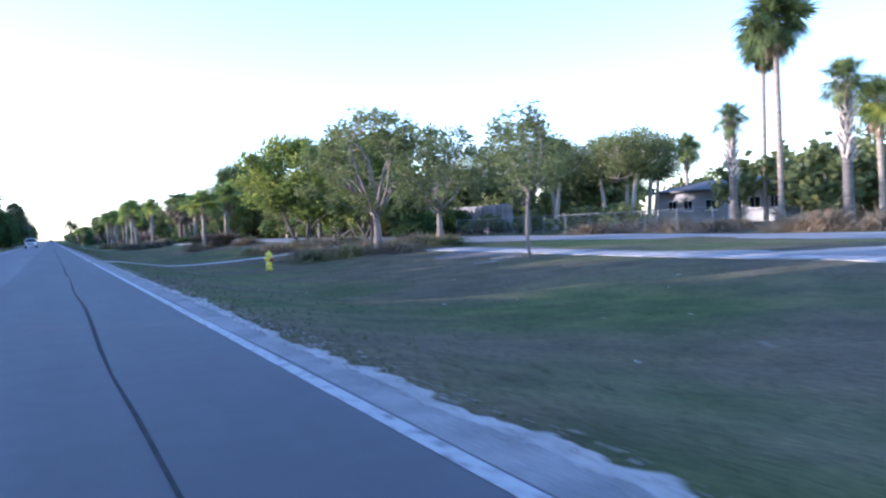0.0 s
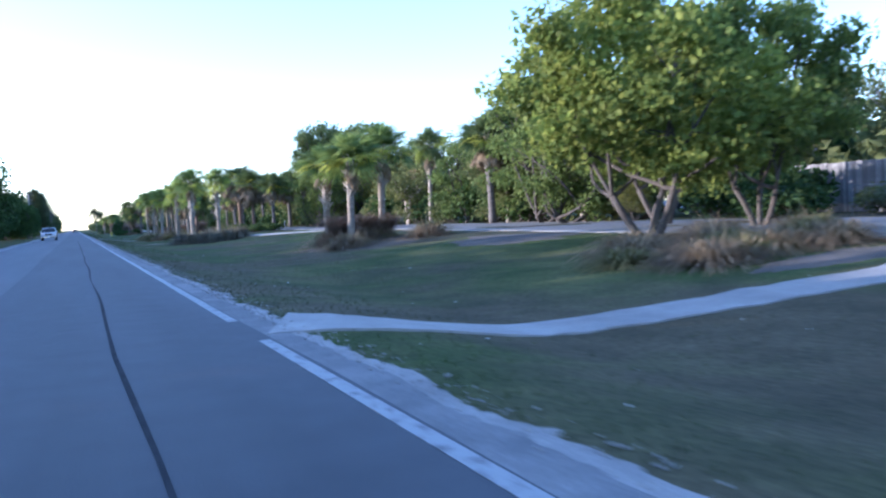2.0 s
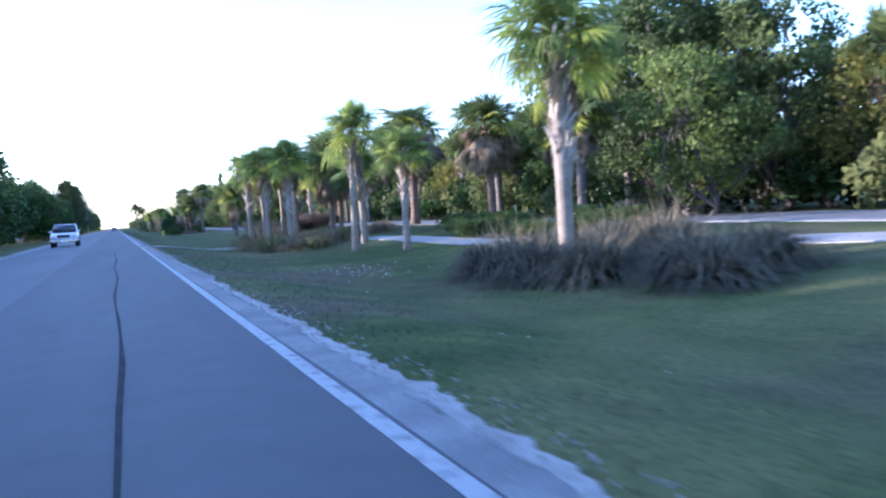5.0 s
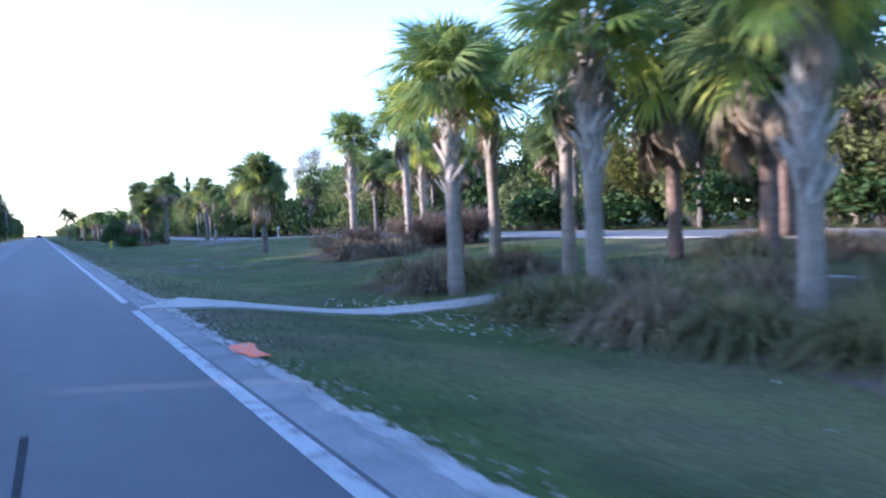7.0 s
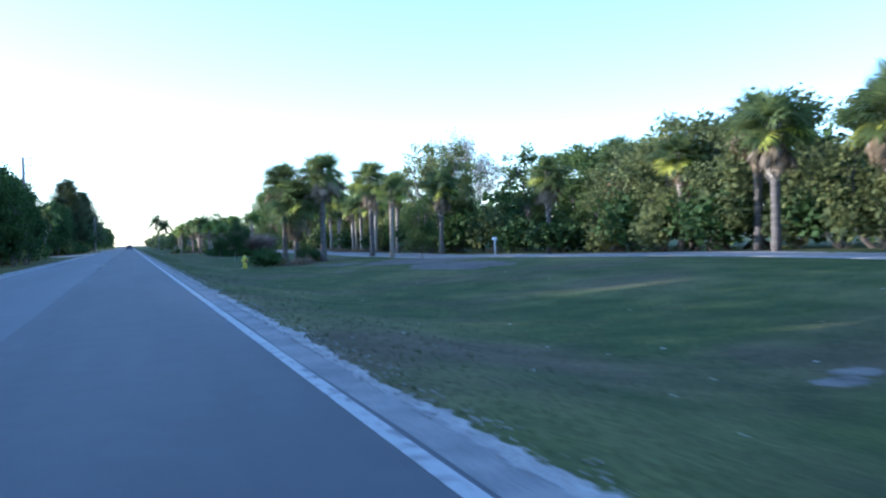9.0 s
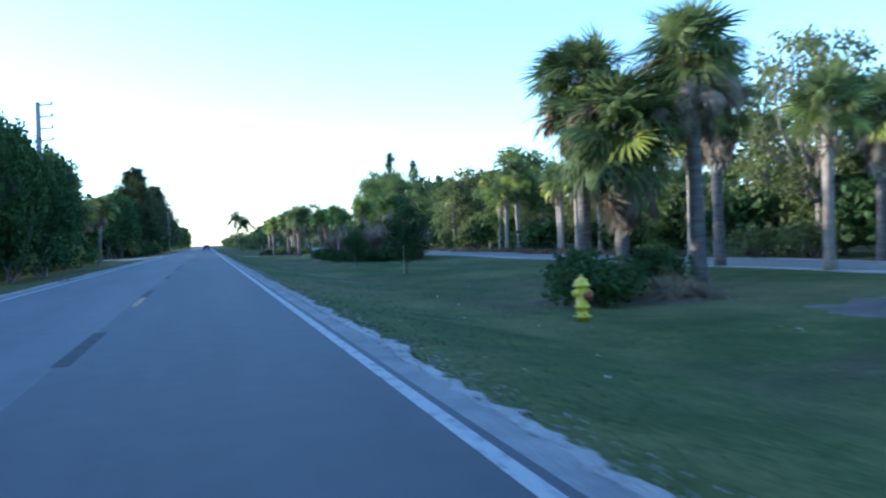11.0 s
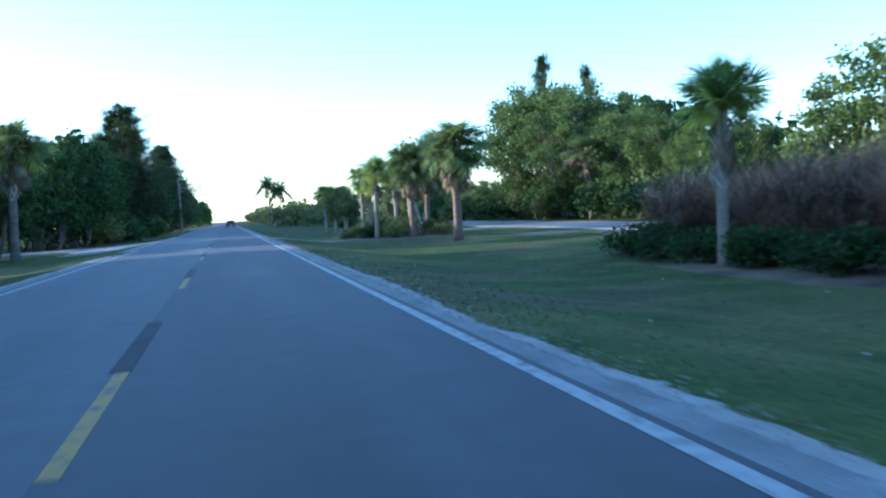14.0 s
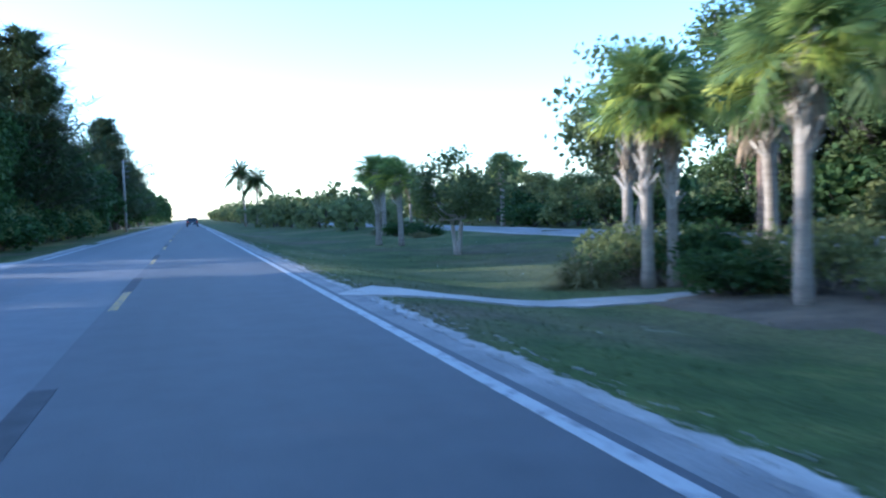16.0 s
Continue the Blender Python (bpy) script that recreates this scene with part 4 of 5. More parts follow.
CL2 = clump(1.1, 1.4, 52, BROWNGRASS, "large tuft of brown ornamental grass")
CL3 = clump(0.8, 1.2, 53, DRYGRASS, "low tuft of dry grass")
CL4 = clump(1.1, 1.5, 59, DIMGRASS, "large tuft of grey-brown ornamental grass", 900)
SH1 = shrub(0.8, 1.5, 54, LEAF_DARK, "low dark green bush")
SH5 = shrub(0.8, 1.5, 60, LEAF_HEDGE, "low clipped green bush of a hedge", 1800, 0.10, "hedge by the path")
SH2 = shrub(0.7, 1.4, 55, LEAF_OLIVE, "loose olive-green bush in the palm bed", 700, 0.10)
SH3 = shrub(1.6, 2.4, 56, LEAF_OLIVE, "undergrowth bush at the edge of the woods", 850, 0.26, "undergrowth")
SH4 = shrub(2.2, 3.0, 57, LEAF_DARK, "dark undergrowth bush at the woods edge", 850, 0.34, "undergrowth")
TW = twiggy(2.3, 2.6, 58, "leafless brown twiggy bush")
pats = [P1, P2, P3, P4, P5, P6, FB, FC, F1, F2, F3, F4, FT, FS, T_A, T_D, T_1, T_2, T_3, T_5, T_6, T_B, T_4, T_W, T_L, T_L2, T_U, T_V, T_S, T_Y, PN, CL1, CL2, CL3, CL4, SH1, SH2, SH3, SH4, SH5, TW]

pr = random.Random(5)
far_right, far_left, far_end, house_woods = [], [], [], []


def put(src, h_src, x, y, h=None, s=None, label="", tilt=0.0):
    """Stand a copy of a plant at (x, y), h metres high."""
    k = (h / h_src) if h else 1.0
    w = s or k ** 0.6
    return place(src, x, y, pr.uniform(0, 6.28), w, k, label, 0.0, tilt)


# palms along the verge
for src, hs, x, y, h, s in (
        (P2, 4.7, 9.76, 60.0, 4.0, 1.12), (P1, 4.6, 9.75, 63.2, 3.9, 1.12), (P2, 4.7, 11.7, 61.8, 4.4, 1.2), (F2, 5.4, 21.8, 71.1, 5.8, 1.4),
        (P2, 4.7, 7.9, 101.7, 4.75, 1.0), (P5, 3.6, 9.2, 105.0, 3.5, 1.05), (P1, 4.6, 8.65, 98.5, 3.6, 0.82), (P3, 4.4, 9.5, 90.2, 4.8, 0.85), (P1, 4.6, 7.2, 86.4, 4.7, 1.0),
        (P3, 4.4, 7.55, 110.9, 4.45, 0.98), (P1, 4.6, 7.1, 114.0, 4.5, 1.0), (P1, 4.6, 6.8, 117.6, 4.5, 1.0), (P2, 4.7, 9.2, 117.6, 4.6, 1.0), (P2, 4.7, 7.9, 119.6, 4.5, 1.0),
        (P4, 4.6, 10.2, 113.8, 4.9, 1.0), (P4, 4.6, 11.6, 117.4, 5.1, 1.0), (P2, 4.7, 8.95, 119.9, 4.6, 0.95),
        (P1, 4.6, 10.3, 132.2, 4.7, 1.0), (P2, 4.7, 11.9, 131.0, 5.4, 1.0), (P3, 4.4, 13.6, 133.4, 4.2, 0.9), (FC, 4.6, 9.2, 140.6, 4.1, 0.75),
        (P6, 4.6, 8.75, 245.8, 4.5, 1.25), (P2, 4.7, 6.98, 254.65, 3.9, 0.85), (P1, 4.6, 6.85, 258.0, 3.7, 0.75), (P1, 4.6, 7.25, 257.9, 3.4, 0.7), (P2, 4.7, 9.6, 258.4, 4.2, 1.0),
        (P6, 4.6, 8.4, 252.6, 4.3, 1.0), (P6, 4.6, 9.9, 255.6, 4.4, 0.9), (P5, 3.6, 9.9, 263.9, 4.0, 1.0), (P6, 4.6, 13.9, 264.0, 4.8, 1.1),
        (P5, 3.6, 8.7, 221.1, 3.45, 0.78), (P5, 3.6, 8.7, 217.9, 2.95, 0.72), (P5, 3.6, 8.2, 226.6, 3.35, 0.8), (P5, 3.6, 10.2, 219.6, 3.7, 0.85), (P5, 3.6, 11.4, 217.0, 3.9, 0.85), (P1, 4.6, 7.4, 280.1, 3.6, 0.9), (P2, 4.7, 7.9, 278.2, 3.3, 0.85)):
    put(src, hs, x, y, h, s)
# palms behind and beyond the path
for src, hs, x, y, h, s in (
        (F4, 7.2, 10.7, 182.4, 5.9, 0.95), (F4, 7.2, 8.8, 184.2, 5.6, 0.9), (FC, 4.6, 9.3, 183.3, 4.5, 1.05), (F2, 5.4, 15.3, 188.2, 5.9, 1.1), (F3, 4.6, 15.2, 183.5, 4.8, 1.0), (F2, 5.4, 19.5, 186.2, 5.2, 1.0), (F2, 5.4, 21.8, 146.0, 5.0, 1.1), (F2, 5.4, 21.5, 150.4, 5.2, 1.1), (F2, 5.4, 21.9, 153.8, 4.8, 1.1), (F2, 5.4, 21.6, 158.5, 5.2, 1.1),
        (F3, 4.6, 19.4, 208.7, 4.8, 1.0), (F3, 4.6, 20.0, 208.0, 5.0, 1.0), (F3, 4.6, 20.6, 206.4, 4.9, 1.0), (F3, 4.6, 19.7, 202.3, 5.2, 1.0), (F1, 6.2, 19.8, 196.6, 6.0, 1.0), (F3, 4.6, 20.5, 211.5, 5.0, 1.0),
        (F3, 4.6, 19.4, 217.5, 4.4, 1.0), (F3, 4.6, 20.6, 222.0, 5.2, 1.0), (F1, 6.2, 20.2, 217.3, 6.0, 1.0), (F1, 6.2, 21.0, 219.4, 5.8, 1.0), (F2, 5.4, 22.8, 213.0, 5.6, 1.0), (F1, 6.2, 22.0, 228.0, 6.0, 1.0), (F3, 4.6, 20.5, 233.0, 5.5, 1.0),
        (FS, 7.4, 34.0, 26.5, 7.6, 1.0), (FS, 7.4, 34.0, 33.7, 6.6, 0.9), (FB, 6.5, 16.4, 118.9, 6.4, 1.3), (FB, 6.5, 15.2, 106.0, 5.1, 0.95), (F2, 5.4, 15.6, 99.5, 4.6, 1.0), (F3, 4.6, 10.3, 291.4, 3.8, 1.0), (F3, 4.6, 11.0, 296.0, 3.9, 0.9)):
    put(src, hs, x, y, h, s)
for i in range(26):
    y = 84 + i * 5.2 + pr.uniform(-2, 2)
    if 178 < y < 236:
        continue
    src, hs = ((F1, 6.2), (F2, 5.4), (F2, 5.4), (F4, 7.2))[i % 4]
    put(src, hs, 23.0 + pr.uniform(-0.8, 2.5), y, pr.uniform(4.8, 6.4), 1.0)
# tall old palms on the skyline
put(FT, 13.6, 40.0, 35.8, 13.6, 1.0)
put(FT, 13.6, 46.5, 43.0, 14.4, 0.9)
put(F1, 6.2, 62.0, 68.0, 9.0, 1.1)
put(F1, 6.2, 44.0, 32.0, 8.0, 1.2)

# open trees on the verge
put(T_A, 6.2, 11.6, 30.5, 5.8, 1.0)
put(T_A, 6.2, 17.0, 36.0, 5.8, 0.9, "open-crowned tree with pale twisting limbs")
put(T_D, 6.9, 13.1, 46.2, 6.1, 0.86)
put(T_D, 6.9, 19.2, 53.0, 7.0, 0.85)
put(T_D, 6.9, 17.4, 46.8, 6.2, 0.66)
for x, y, h in ((23.0, 87.0, 5.2), (23.6, 72.5, 5.0), (23.2, 64.0, 4.6)):
    put(T_V, 5.2, x, y, h)
put(T_B, 7.2, 41.0, 233.0, 13.6, 1.5)
put(T_A, 6.2, 21.0, 190.5, 8.2, 1.0, "open feathery grey-green tree above the palms")
put(T_5, 8.8, 22.0, 63.4, 8.6, 0.95)
put(T_4, 5.6, 22.9, 59.5, 1.9, 0.3, "small bright yellow-green young tree")
put(T_Y, 4.7, 11.5, 18.8, 3.95, 0.8)
put(T_A, 6.2, 24.5, 40.0, 6.8, 0.9, "open-crowned tree with bare upper twigs")
for x, y, h in ((39.0, 51.6, 7.2), (40.9, 51.5, 7.0), (43.5, 52.2, 7.6), (45.5, 54.0, 7.0), (37.0, 55.5, 7.4), (33.0, 50.0, 6.6), (35.0, 44.0, 6.8), (31.0, 57.0, 6.8)):
    put(T_W, 7.0, x, y, h)
# woods behind the path
for i in range(76):
    y = 58 + i * 3.7 + pr.uniform(-1.4, 1.4)
    x = 26.0 + pr.uniform(-1.8, 2.6) - (2.5 if y > 185 else 0)
    src, hs = ((T_1, 7.2), (T_2, 6.4), (T_3, 7.8), (T_1, 7.2), (T_2, 6.4), (T_4, 5.6))[pr.randrange(6)]
    if y > 150 and src is T_4:
        src, hs = T_3, 7.8
    h = pr.uniform(5.6, 7.4)
    if y > 281:
        h = pr.uniform(3.4, 4.4)
    if 246 < y < 281:
        src, hs, h = ((T_5, 8.8), (T_6, 8.8))[i % 2] + (float(np.interp(y, (251, 255, 259, 271), (4.4, 5.5, 7.2, 10.2))),)
    if 196 < y < 232:
        h *= 0.74
    put(src, hs, x, y, h, (h / hs) * 1.05)
    far_right.append((x + 6 + pr.uniform(0, 3), y + 2, h * pr.uniform(0.8, 1.0), 6.5))
for i in range(78):
    y = 62 + i * 3.1 + pr.uniform(-1, 1)
    put((SH3, SH4)[i % 2], (1.6, 2.2)[i % 2], 23.4 - (2.0 if y > 185 else 0) + pr.uniform(-0.5, 1.6), y, pr.uniform(1.3, 2.9), 1.15)
for x, y, h in ((24.0, 116.0, 8.4), (22.5, 66.5, 8.2), (24.5, 72.0, 7.8), (22.4, 222.6, 7.9), (24.5, 227.0, 6.8), (23.4, 78.0, 5.6)):
    put(T_1, 7.2, x, y, h)
for x, y, h in ((20.6, 101.5, 9.3), (22.2, 104.6, 9.7), (23.6, 98.6, 8.8), (26.2, 107.0, 10.2)):
    put(T_6, 8.8, x, y, h, h / 8.8)
put(T_1, 7.2, 19.4, 97.8, 6.3, 0.9)
put(PN, 12.6, 24.5, 274.4, 12.6, 0.62)
put(PN, 12.6, 27.0, 272.0, 11.4, 0.5)
# dense woods at the far right before the house
for i in range(22):
    house_woods.append((49 + pr.uniform(0, 10), 31 + (i % 11) * 1.25, pr.uniform(4.6, 6.4), 5.5))
# tall trees near (46, 62) are added to shade the house front
for x, y, h in ((46, 45, 5.4), (47, 42, 5.8), (45.5, 39, 5.6), (44, 36, 5.2), (42.5, 34.5, 5.0), (46, 62, 7.2), (48, 66, 7.4), (45, 58.5, 6.8), (44, 66, 7.2), (42, 60, 6.6), (50, 71, 7.4), (38, 62, 6.4), (35, 66, 6.6), (41, 70, 7.0), (46, 75, 7.2), (34, 59.5, 5.2), (29.5, 57.0, 3.4), (30.5, 53.5, 3.0)):
    house_woods.append((x, y, h, 4.6))
for i in range(34):
    house_woods.append((66 + pr.uniform(0, 20), 30 + i * 4, pr.uniform(5.5, 8.0), 7.0))
for i in range(14):
    put(CL2, 1.1, 24.5 + pr.uniform(0, 6), 14 + i * 1.6, pr.uniform(1.0, 1.6), 1.6)
for x, y, h in ((21.6, 50.2, 0.9), (22.4, 50.4, 1.1), (22.9, 51.6, 1.3), (26.4, 55.2, 1.9), (26.6, 53.8, 1.8), (26.8, 57.0, 2.0), (24.0, 55.6, 1.6)):
    put(SH4, 2.2, x, y, h, 0.8)
for i in range(12):
    put(SH3, 1.6, 26 + pr.uniform(0, 8), 36 + i * 2.0, pr.uniform(0.8, 1.3), 1.0)

# woods across the road
for i in range(74):
    y = 205 + i * 3.1 + pr.uniform(-0.7, 0.7)
    if 240 < y < 276:
        continue
    h = 9.4 if y < 259 else (8.8 if y < 290 else 9.6)
    if y > 330:
        far_left.append((-11.5 + pr.uniform(-1, 1), y, h * pr.uniform(0.85, 1.1), 5.6))
    else:
        put((T_L, T_L2)[i % 2], (7.8, 7.2)[i % 2], -11.8 + pr.uniform(-0.6, 0.8), y, h * pr.uniform(0.86, 1.05), 0.62 if 233 < y < 240 else 1.0)
    far_left.append((-17 + pr.uniform(-1.5, 1), y + 1.5, h * pr.uniform(0.9, 1.1), 6.0))
# rows along the first stretch are out of view, added to shade road and verge
for i in range(46):
    k = 0.76 if i < 35 else 1.0  # unseen first stretch, kept lower so sun reaches the palm crowns
    far_left.append((-12.4 + pr.uniform(-1, 0.5), -20 + i * 4.9, k * pr.uniform(8.4, 9.8), 6.5))
    # low hidden row, added to close sun gaps under the crowns
    far_left.append((-15.0 + pr.uniform(-1, 0.5), -17 + i * 4.9, 4.6, 6.0))
    far_left.append((-18.4 + pr.uniform(-1, 0.5), -18 + i * 4.9, k * pr.uniform(7.8, 9.4), 6.5))
put(T_L, 7.8, -8.6, 118.0, 9.4, 1.35, "dark tree leaning out over the road")
for i in range(46):
    y = 206 + i * 2.7
    if not 236 < y < 282:
        put((SH4, SH3)[i % 2], (2.2, 1.6)[i % 2], -9.6 + pr.uniform(-0.5, 0.4), y, pr.uniform(1.4, 2.6), 1.1)
for x, y, h in ((-10.5, 307, 14.2), (-11.6, 311, 13.6), (-10.8, 316, 12.8), (-12, 322, 11.0), (-11.6, 302, 10.6), (-10.8, 368, 15.4), (-11.6, 374, 15.8), (-11, 380, 14.6), (-11.4, 392, 13.0), (-11, 408, 12.4), (-12, 425, 12.5), (-11, 440, 12.5)):
    put(PN, 12.6, x, y, h, h / 12.6 * 1.4)
# the tree at y 264.8 is added to shade the palms opposite
for x, y, h in ((-13.4, 243.6, 5.0), (-14.6, 256.0, 5.0), (-13.6, 259.8, 5.4), (-13.2, 264.8, 5.6), (-15.6, 282.5, 7.0)):
    put(T_U, 7.0, x, y, h, 1.05)
for x, y, h, w in ((-7.7, 211.0, 6.4, 0.55), (-8.3, 206.6, 6.9, 0.62)):
    put(T_L, 7.8, x, y, h, w, "dark leafy tree crowding a utility pole")
put(T_W, 7.0, -12.6, 246.0, 9.6, 0.9, "tall dark tree with a high leaning crown")
put(F2, 5.4, -10.5, 258.0, 6.4, 1.4)
put(F2, 5.4, -11.2, 251.8, 5.6, 1.25)
put(F3, 4.6, -12.5, 255.0, 4.8, 1.1)
for x, y in ((-24, 262), (-27, 266), (-24, 281), (-25, 285), (-22, 288), (-26, 291), (-30, 296), (-28, 259)):
    put(T_L2, 7.2, x, y, 5.8, 0.9)
for i in range(22):
    far_left.append((-36 - pr.uniform(0, 12), 250 + i * 3.4, pr.uniform(6, 8), 7.0))
for i in range(10):
    far_left.append((-25 - 2.4 * i, 316 + 9 * i, pr.uniform(6.5, 8), 7.0))
# far end of the road, both sides
for i in range(60):
    y = 300 + i * 7
    far_end.append((10.5 + pr.uniform(-0.8, 2) + 0.004 * (y - 300), y, pr.uniform(2.2, 3.6) if y < 420 else pr.uniform(4, 6), 5.0))
    if y > 430:
        far_left.append((-11 + pr.uniform(-2, 0), y, pr.uniform(8.5, 12), 7.0))
    if i % 4:
        far_end.append((22 + pr.uniform(0, 5), y, pr.uniform(3.6, 5.6), 7.0))
    else:
        put(F3, 4.6, 20.5 + pr.uniform(0, 2), y, pr.uniform(3.8, 5.0), 1.1)
far_left += [(-19.0, 263.0, 5.2, 5.0), (-19.5, 268.0, 5.4, 5.0), (-18.5, 273.0, 5.6, 4.6)]
far_end += [(9.4, 345.0, 3.8, 4.4), (10.5, 352.0, 4.6, 4.4), (9.2, 362.0, 3.8, 4.0), (11.0, 336.0, 3.8, 4.8), (12.0, 326.0, 3.6, 4.8)]
put(T_V, 5.2, 12.5, 268.0, 5.8, 0.95)
put(T_V, 5.2, 7.6, 270.1, 3.1, 0.6, "small round grey-green tree")

# young staked trees
for x, y, h in ((14.6, 176.3, 3.5), (7.5, 196.9, 3.2), (7.6, 208.2, 2.3)):
    put(T_S, 2.7, x, y, h, 0.34 * h ** 0.8)

# grass clumps and bushes
def bed(srcs, spots, jitter, lo, hi, s=1.0):
    for k, (x, y) in enumerate(spots):
        src, hs = srcs[k % len(srcs)]
        put(src, hs, x + pr.uniform(-jitter, jitter), y + pr.uniform(-jitter, jitter), pr.uniform(lo, hi), s)


bed([(CL3, 0.8), (CL2, 1.1)], [(9.6 + i * 0.75, 28.6 + (i % 3) * 1.5) for i in range(7)] + [(9.9 + i * 0.8, 31.6) for i in range(5)] + [(13.6, 30.2), (14.2, 31.4), (8.9, 29.6), (8.6, 31.2)], 0.35, 0.8, 1.05, 1.35)
bed([(CL3, 0.8), (CL2, 1.1), (CL2, 1.1)], [(9.2 + i * 0.8, 41.8 + (i % 3) * 1.1) for i in range(8)] + [(10 + i * 0.9, 40.6) for i in range(4)], 0.3, 0.7, 0.95, 1.2)
bed([(CL2, 1.1), (CL1, 1.0), (CL2, 1.1), (TW, 2.3)], [(8.9 + i * 0.8, 58.5 + (i % 4) * 1.2) for i in range(6)] + [(9.2 + i * 0.7, 61.8) for i in range(4)], 0.3, 1.0, 1.3, 1.2)
bed([(CL4, 1.1)], [(6.9, 88.6), (7.6, 87.6), (7.7, 89.4), (8.5, 86.8), (8.7, 88.6), (8.8, 90.2), (9.7, 87.4), (9.9, 89.2), (10.6, 88.2), (7.2, 85.4), (8.4, 85.0), (7.8, 83.8), (9.2, 84.2), (6.8, 86.7)], 0.2, 1.2, 1.5, 1.1)
bed([(CL1, 1.0), (CL1, 1.0), (CL2, 1.1)], [(6.5, 109.4), (6.3, 110.8), (6.4, 112.1), (6.2, 113.3), (6.3, 114.5), (7.3, 108.6), (7.5, 109.8), (7.4, 112.4), (7.6, 113.6), (8.6, 109.2), (8.8, 110.8), (8.5, 112.6), (9.8, 110.2), (10.0, 114.2), (8.4, 108.0), (9.6, 108.4), (6.4, 108.2), (7.2, 107.2), (7.6, 106.0)], 0.2, 1.0, 1.3, 1.05)
bed([(CL2, 1.1)], [(12.0, 112), (12.6, 113.5), (13.2, 115), (12.2, 116.6), (13.6, 117.5)], 0.3, 0.7, 0.9, 1.0)
bed([(CL2, 1.1), (CL1, 1.0)], [(6.8, 118.6), (7.6, 118.4), (8.5, 118.9), (7.2, 120.2), (8.2, 121.2), (9.4, 119.8)], 0.25, 0.95, 1.25, 1.1)
bed([(CL2, 1.1), (TW, 2.3), (CL2, 1.1)], [(9.3, 129.6), (9.8, 131.0), (10.8, 130.4), (11.6, 129.8), (12.4, 130.6), (9.9, 133.4), (11.2, 133.2), (12.8, 132.6), (13.6, 131.6), (10.2, 129.0), (13.0, 129.4)], 0.25, 1.0, 1.3, 1.2)
bed([(SH5, 0.8)], [(11.6, 99.5), (12.6, 98.8), (13.6, 99.6), (12.2, 97.6), (13.4, 96.8), (14.4, 97.8), (11.9, 95.8), (13.1, 95.0), (14.6, 95.6), (13.2, 101.6), (14.3, 101.4), (12.9, 103.4), (14.1, 103.9), (12.4, 101.0), (13.6, 105.6)], 0.3, 0.45, 0.68, 1.05)
bed([(CL2, 1.1)], [(9.7, 182.2), (10.5, 183.2)], 0.2, 0.9, 1.1, 0.45)
bed([(SH1, 0.8), (CL3, 0.8), (CL2, 1.1)], [(6.9, 179.8), (7.7, 180.4), (8.6, 180.2), (7.3, 181.4), (8.2, 181.8), (9.2, 181.4), (9.8, 182.6)], 0.2, 0.7, 0.95, 1.0)
bed([(TW, 2.3)], [(10.2, 217.2), (10.3, 219.4), (10.1, 221.6), (10.3, 223.8), (10.1, 226.0), (10.0, 228.2), (11.4, 218.4), (11.5, 221.4), (11.3, 224.6), (11.2, 227.6), (10.1, 230.2), (11.2, 230.4), (12.2, 219.8), (12.3, 223.2), (12.0, 226.8), (10.4, 215.6), (11.4, 215.2), (10.7, 214.1), (11.8, 213.3), (12.6, 215.4)], 0.3, 1.8, 2.3, 1.1)
bed([(SH1, 0.8)], [(8.6, 216.4), (8.5, 218.4), (8.5, 220.2), (8.4, 222.0), (8.5, 223.8), (8.4, 225.6), (8.5, 227.4), (8.6, 229.2), (8.8, 230.8), (9.6, 231.6), (8.9, 214.8), (9.5, 213.7), (10.1, 212.8), (11.0, 212.0)], 0.15, 0.5, 0.7, 0.9)
bed([(SH2, 0.7), (CL1, 1.0), (SH2, 0.7), (CL2, 1.1), (SH1, 0.8)], [(6.2, 259.4), (7.2, 259.8), (8.2, 259.2), (9.2, 259.8), (8.0, 257.9), (9.0, 257.4), (10.1, 258.0), (8.3, 254.6), (9.2, 253.6), (10.3, 254.6), (9.8, 252.4), (10.6, 256.2), (7.4, 261.0), (8.6, 261.6), (6.9, 255.9), (7.6, 253.4), (6.4, 258.6), (7.0, 258.9), (7.6, 258.5), (8.4, 258.5), (8.9, 256.4), (8.0, 256.2), (7.7, 255.3), (9.4, 258.9)], 0.35, 0.5, 0.95, 0.9)
bed([(CL2, 1.1)], [(19.2, 202 + 2.1 * i) for i in range(16)], 0.4, 0.5, 0.8, 0.95)
bed([(SH2, 0.7)], [(19.9, 189.5), (20.6, 190.8), (19.8, 192.0)], 0.3, 1.0, 1.3, 1.3)
bed([(CL3, 0.8), (SH1, 0.8)], [(10.2 + (i % 3) * 0.9, 284 + i * 1.4) for i in range(9)], 0.3, 0.5, 0.8, 1.0)
for x, y, h, s in ((21.7, 118.6, 4.8, 1.15), (21.6, 260.5, 4.9, 1.1)):
    put(F4, 7.2, x, y, h, s, "old palm with a tan skirt of dead fronds at the path")
woods("woods_behind_path", far_right, 71, LEAF_DARK, "deep mixed woods beyond the side path")
woods("woods_across_road", far_left, 72, LEAF_DARK, "dark woods across the road, with unseen rows added for shade")
woods("woods_far_end", far_end, 73, LEAF_OLIVE, "low green growth lining the distant road")
woods("woods_by_house", house_woods, 74, LEAF_OLIVE, "mixed woods around the house")
for q in pats:
    clear_out(q)

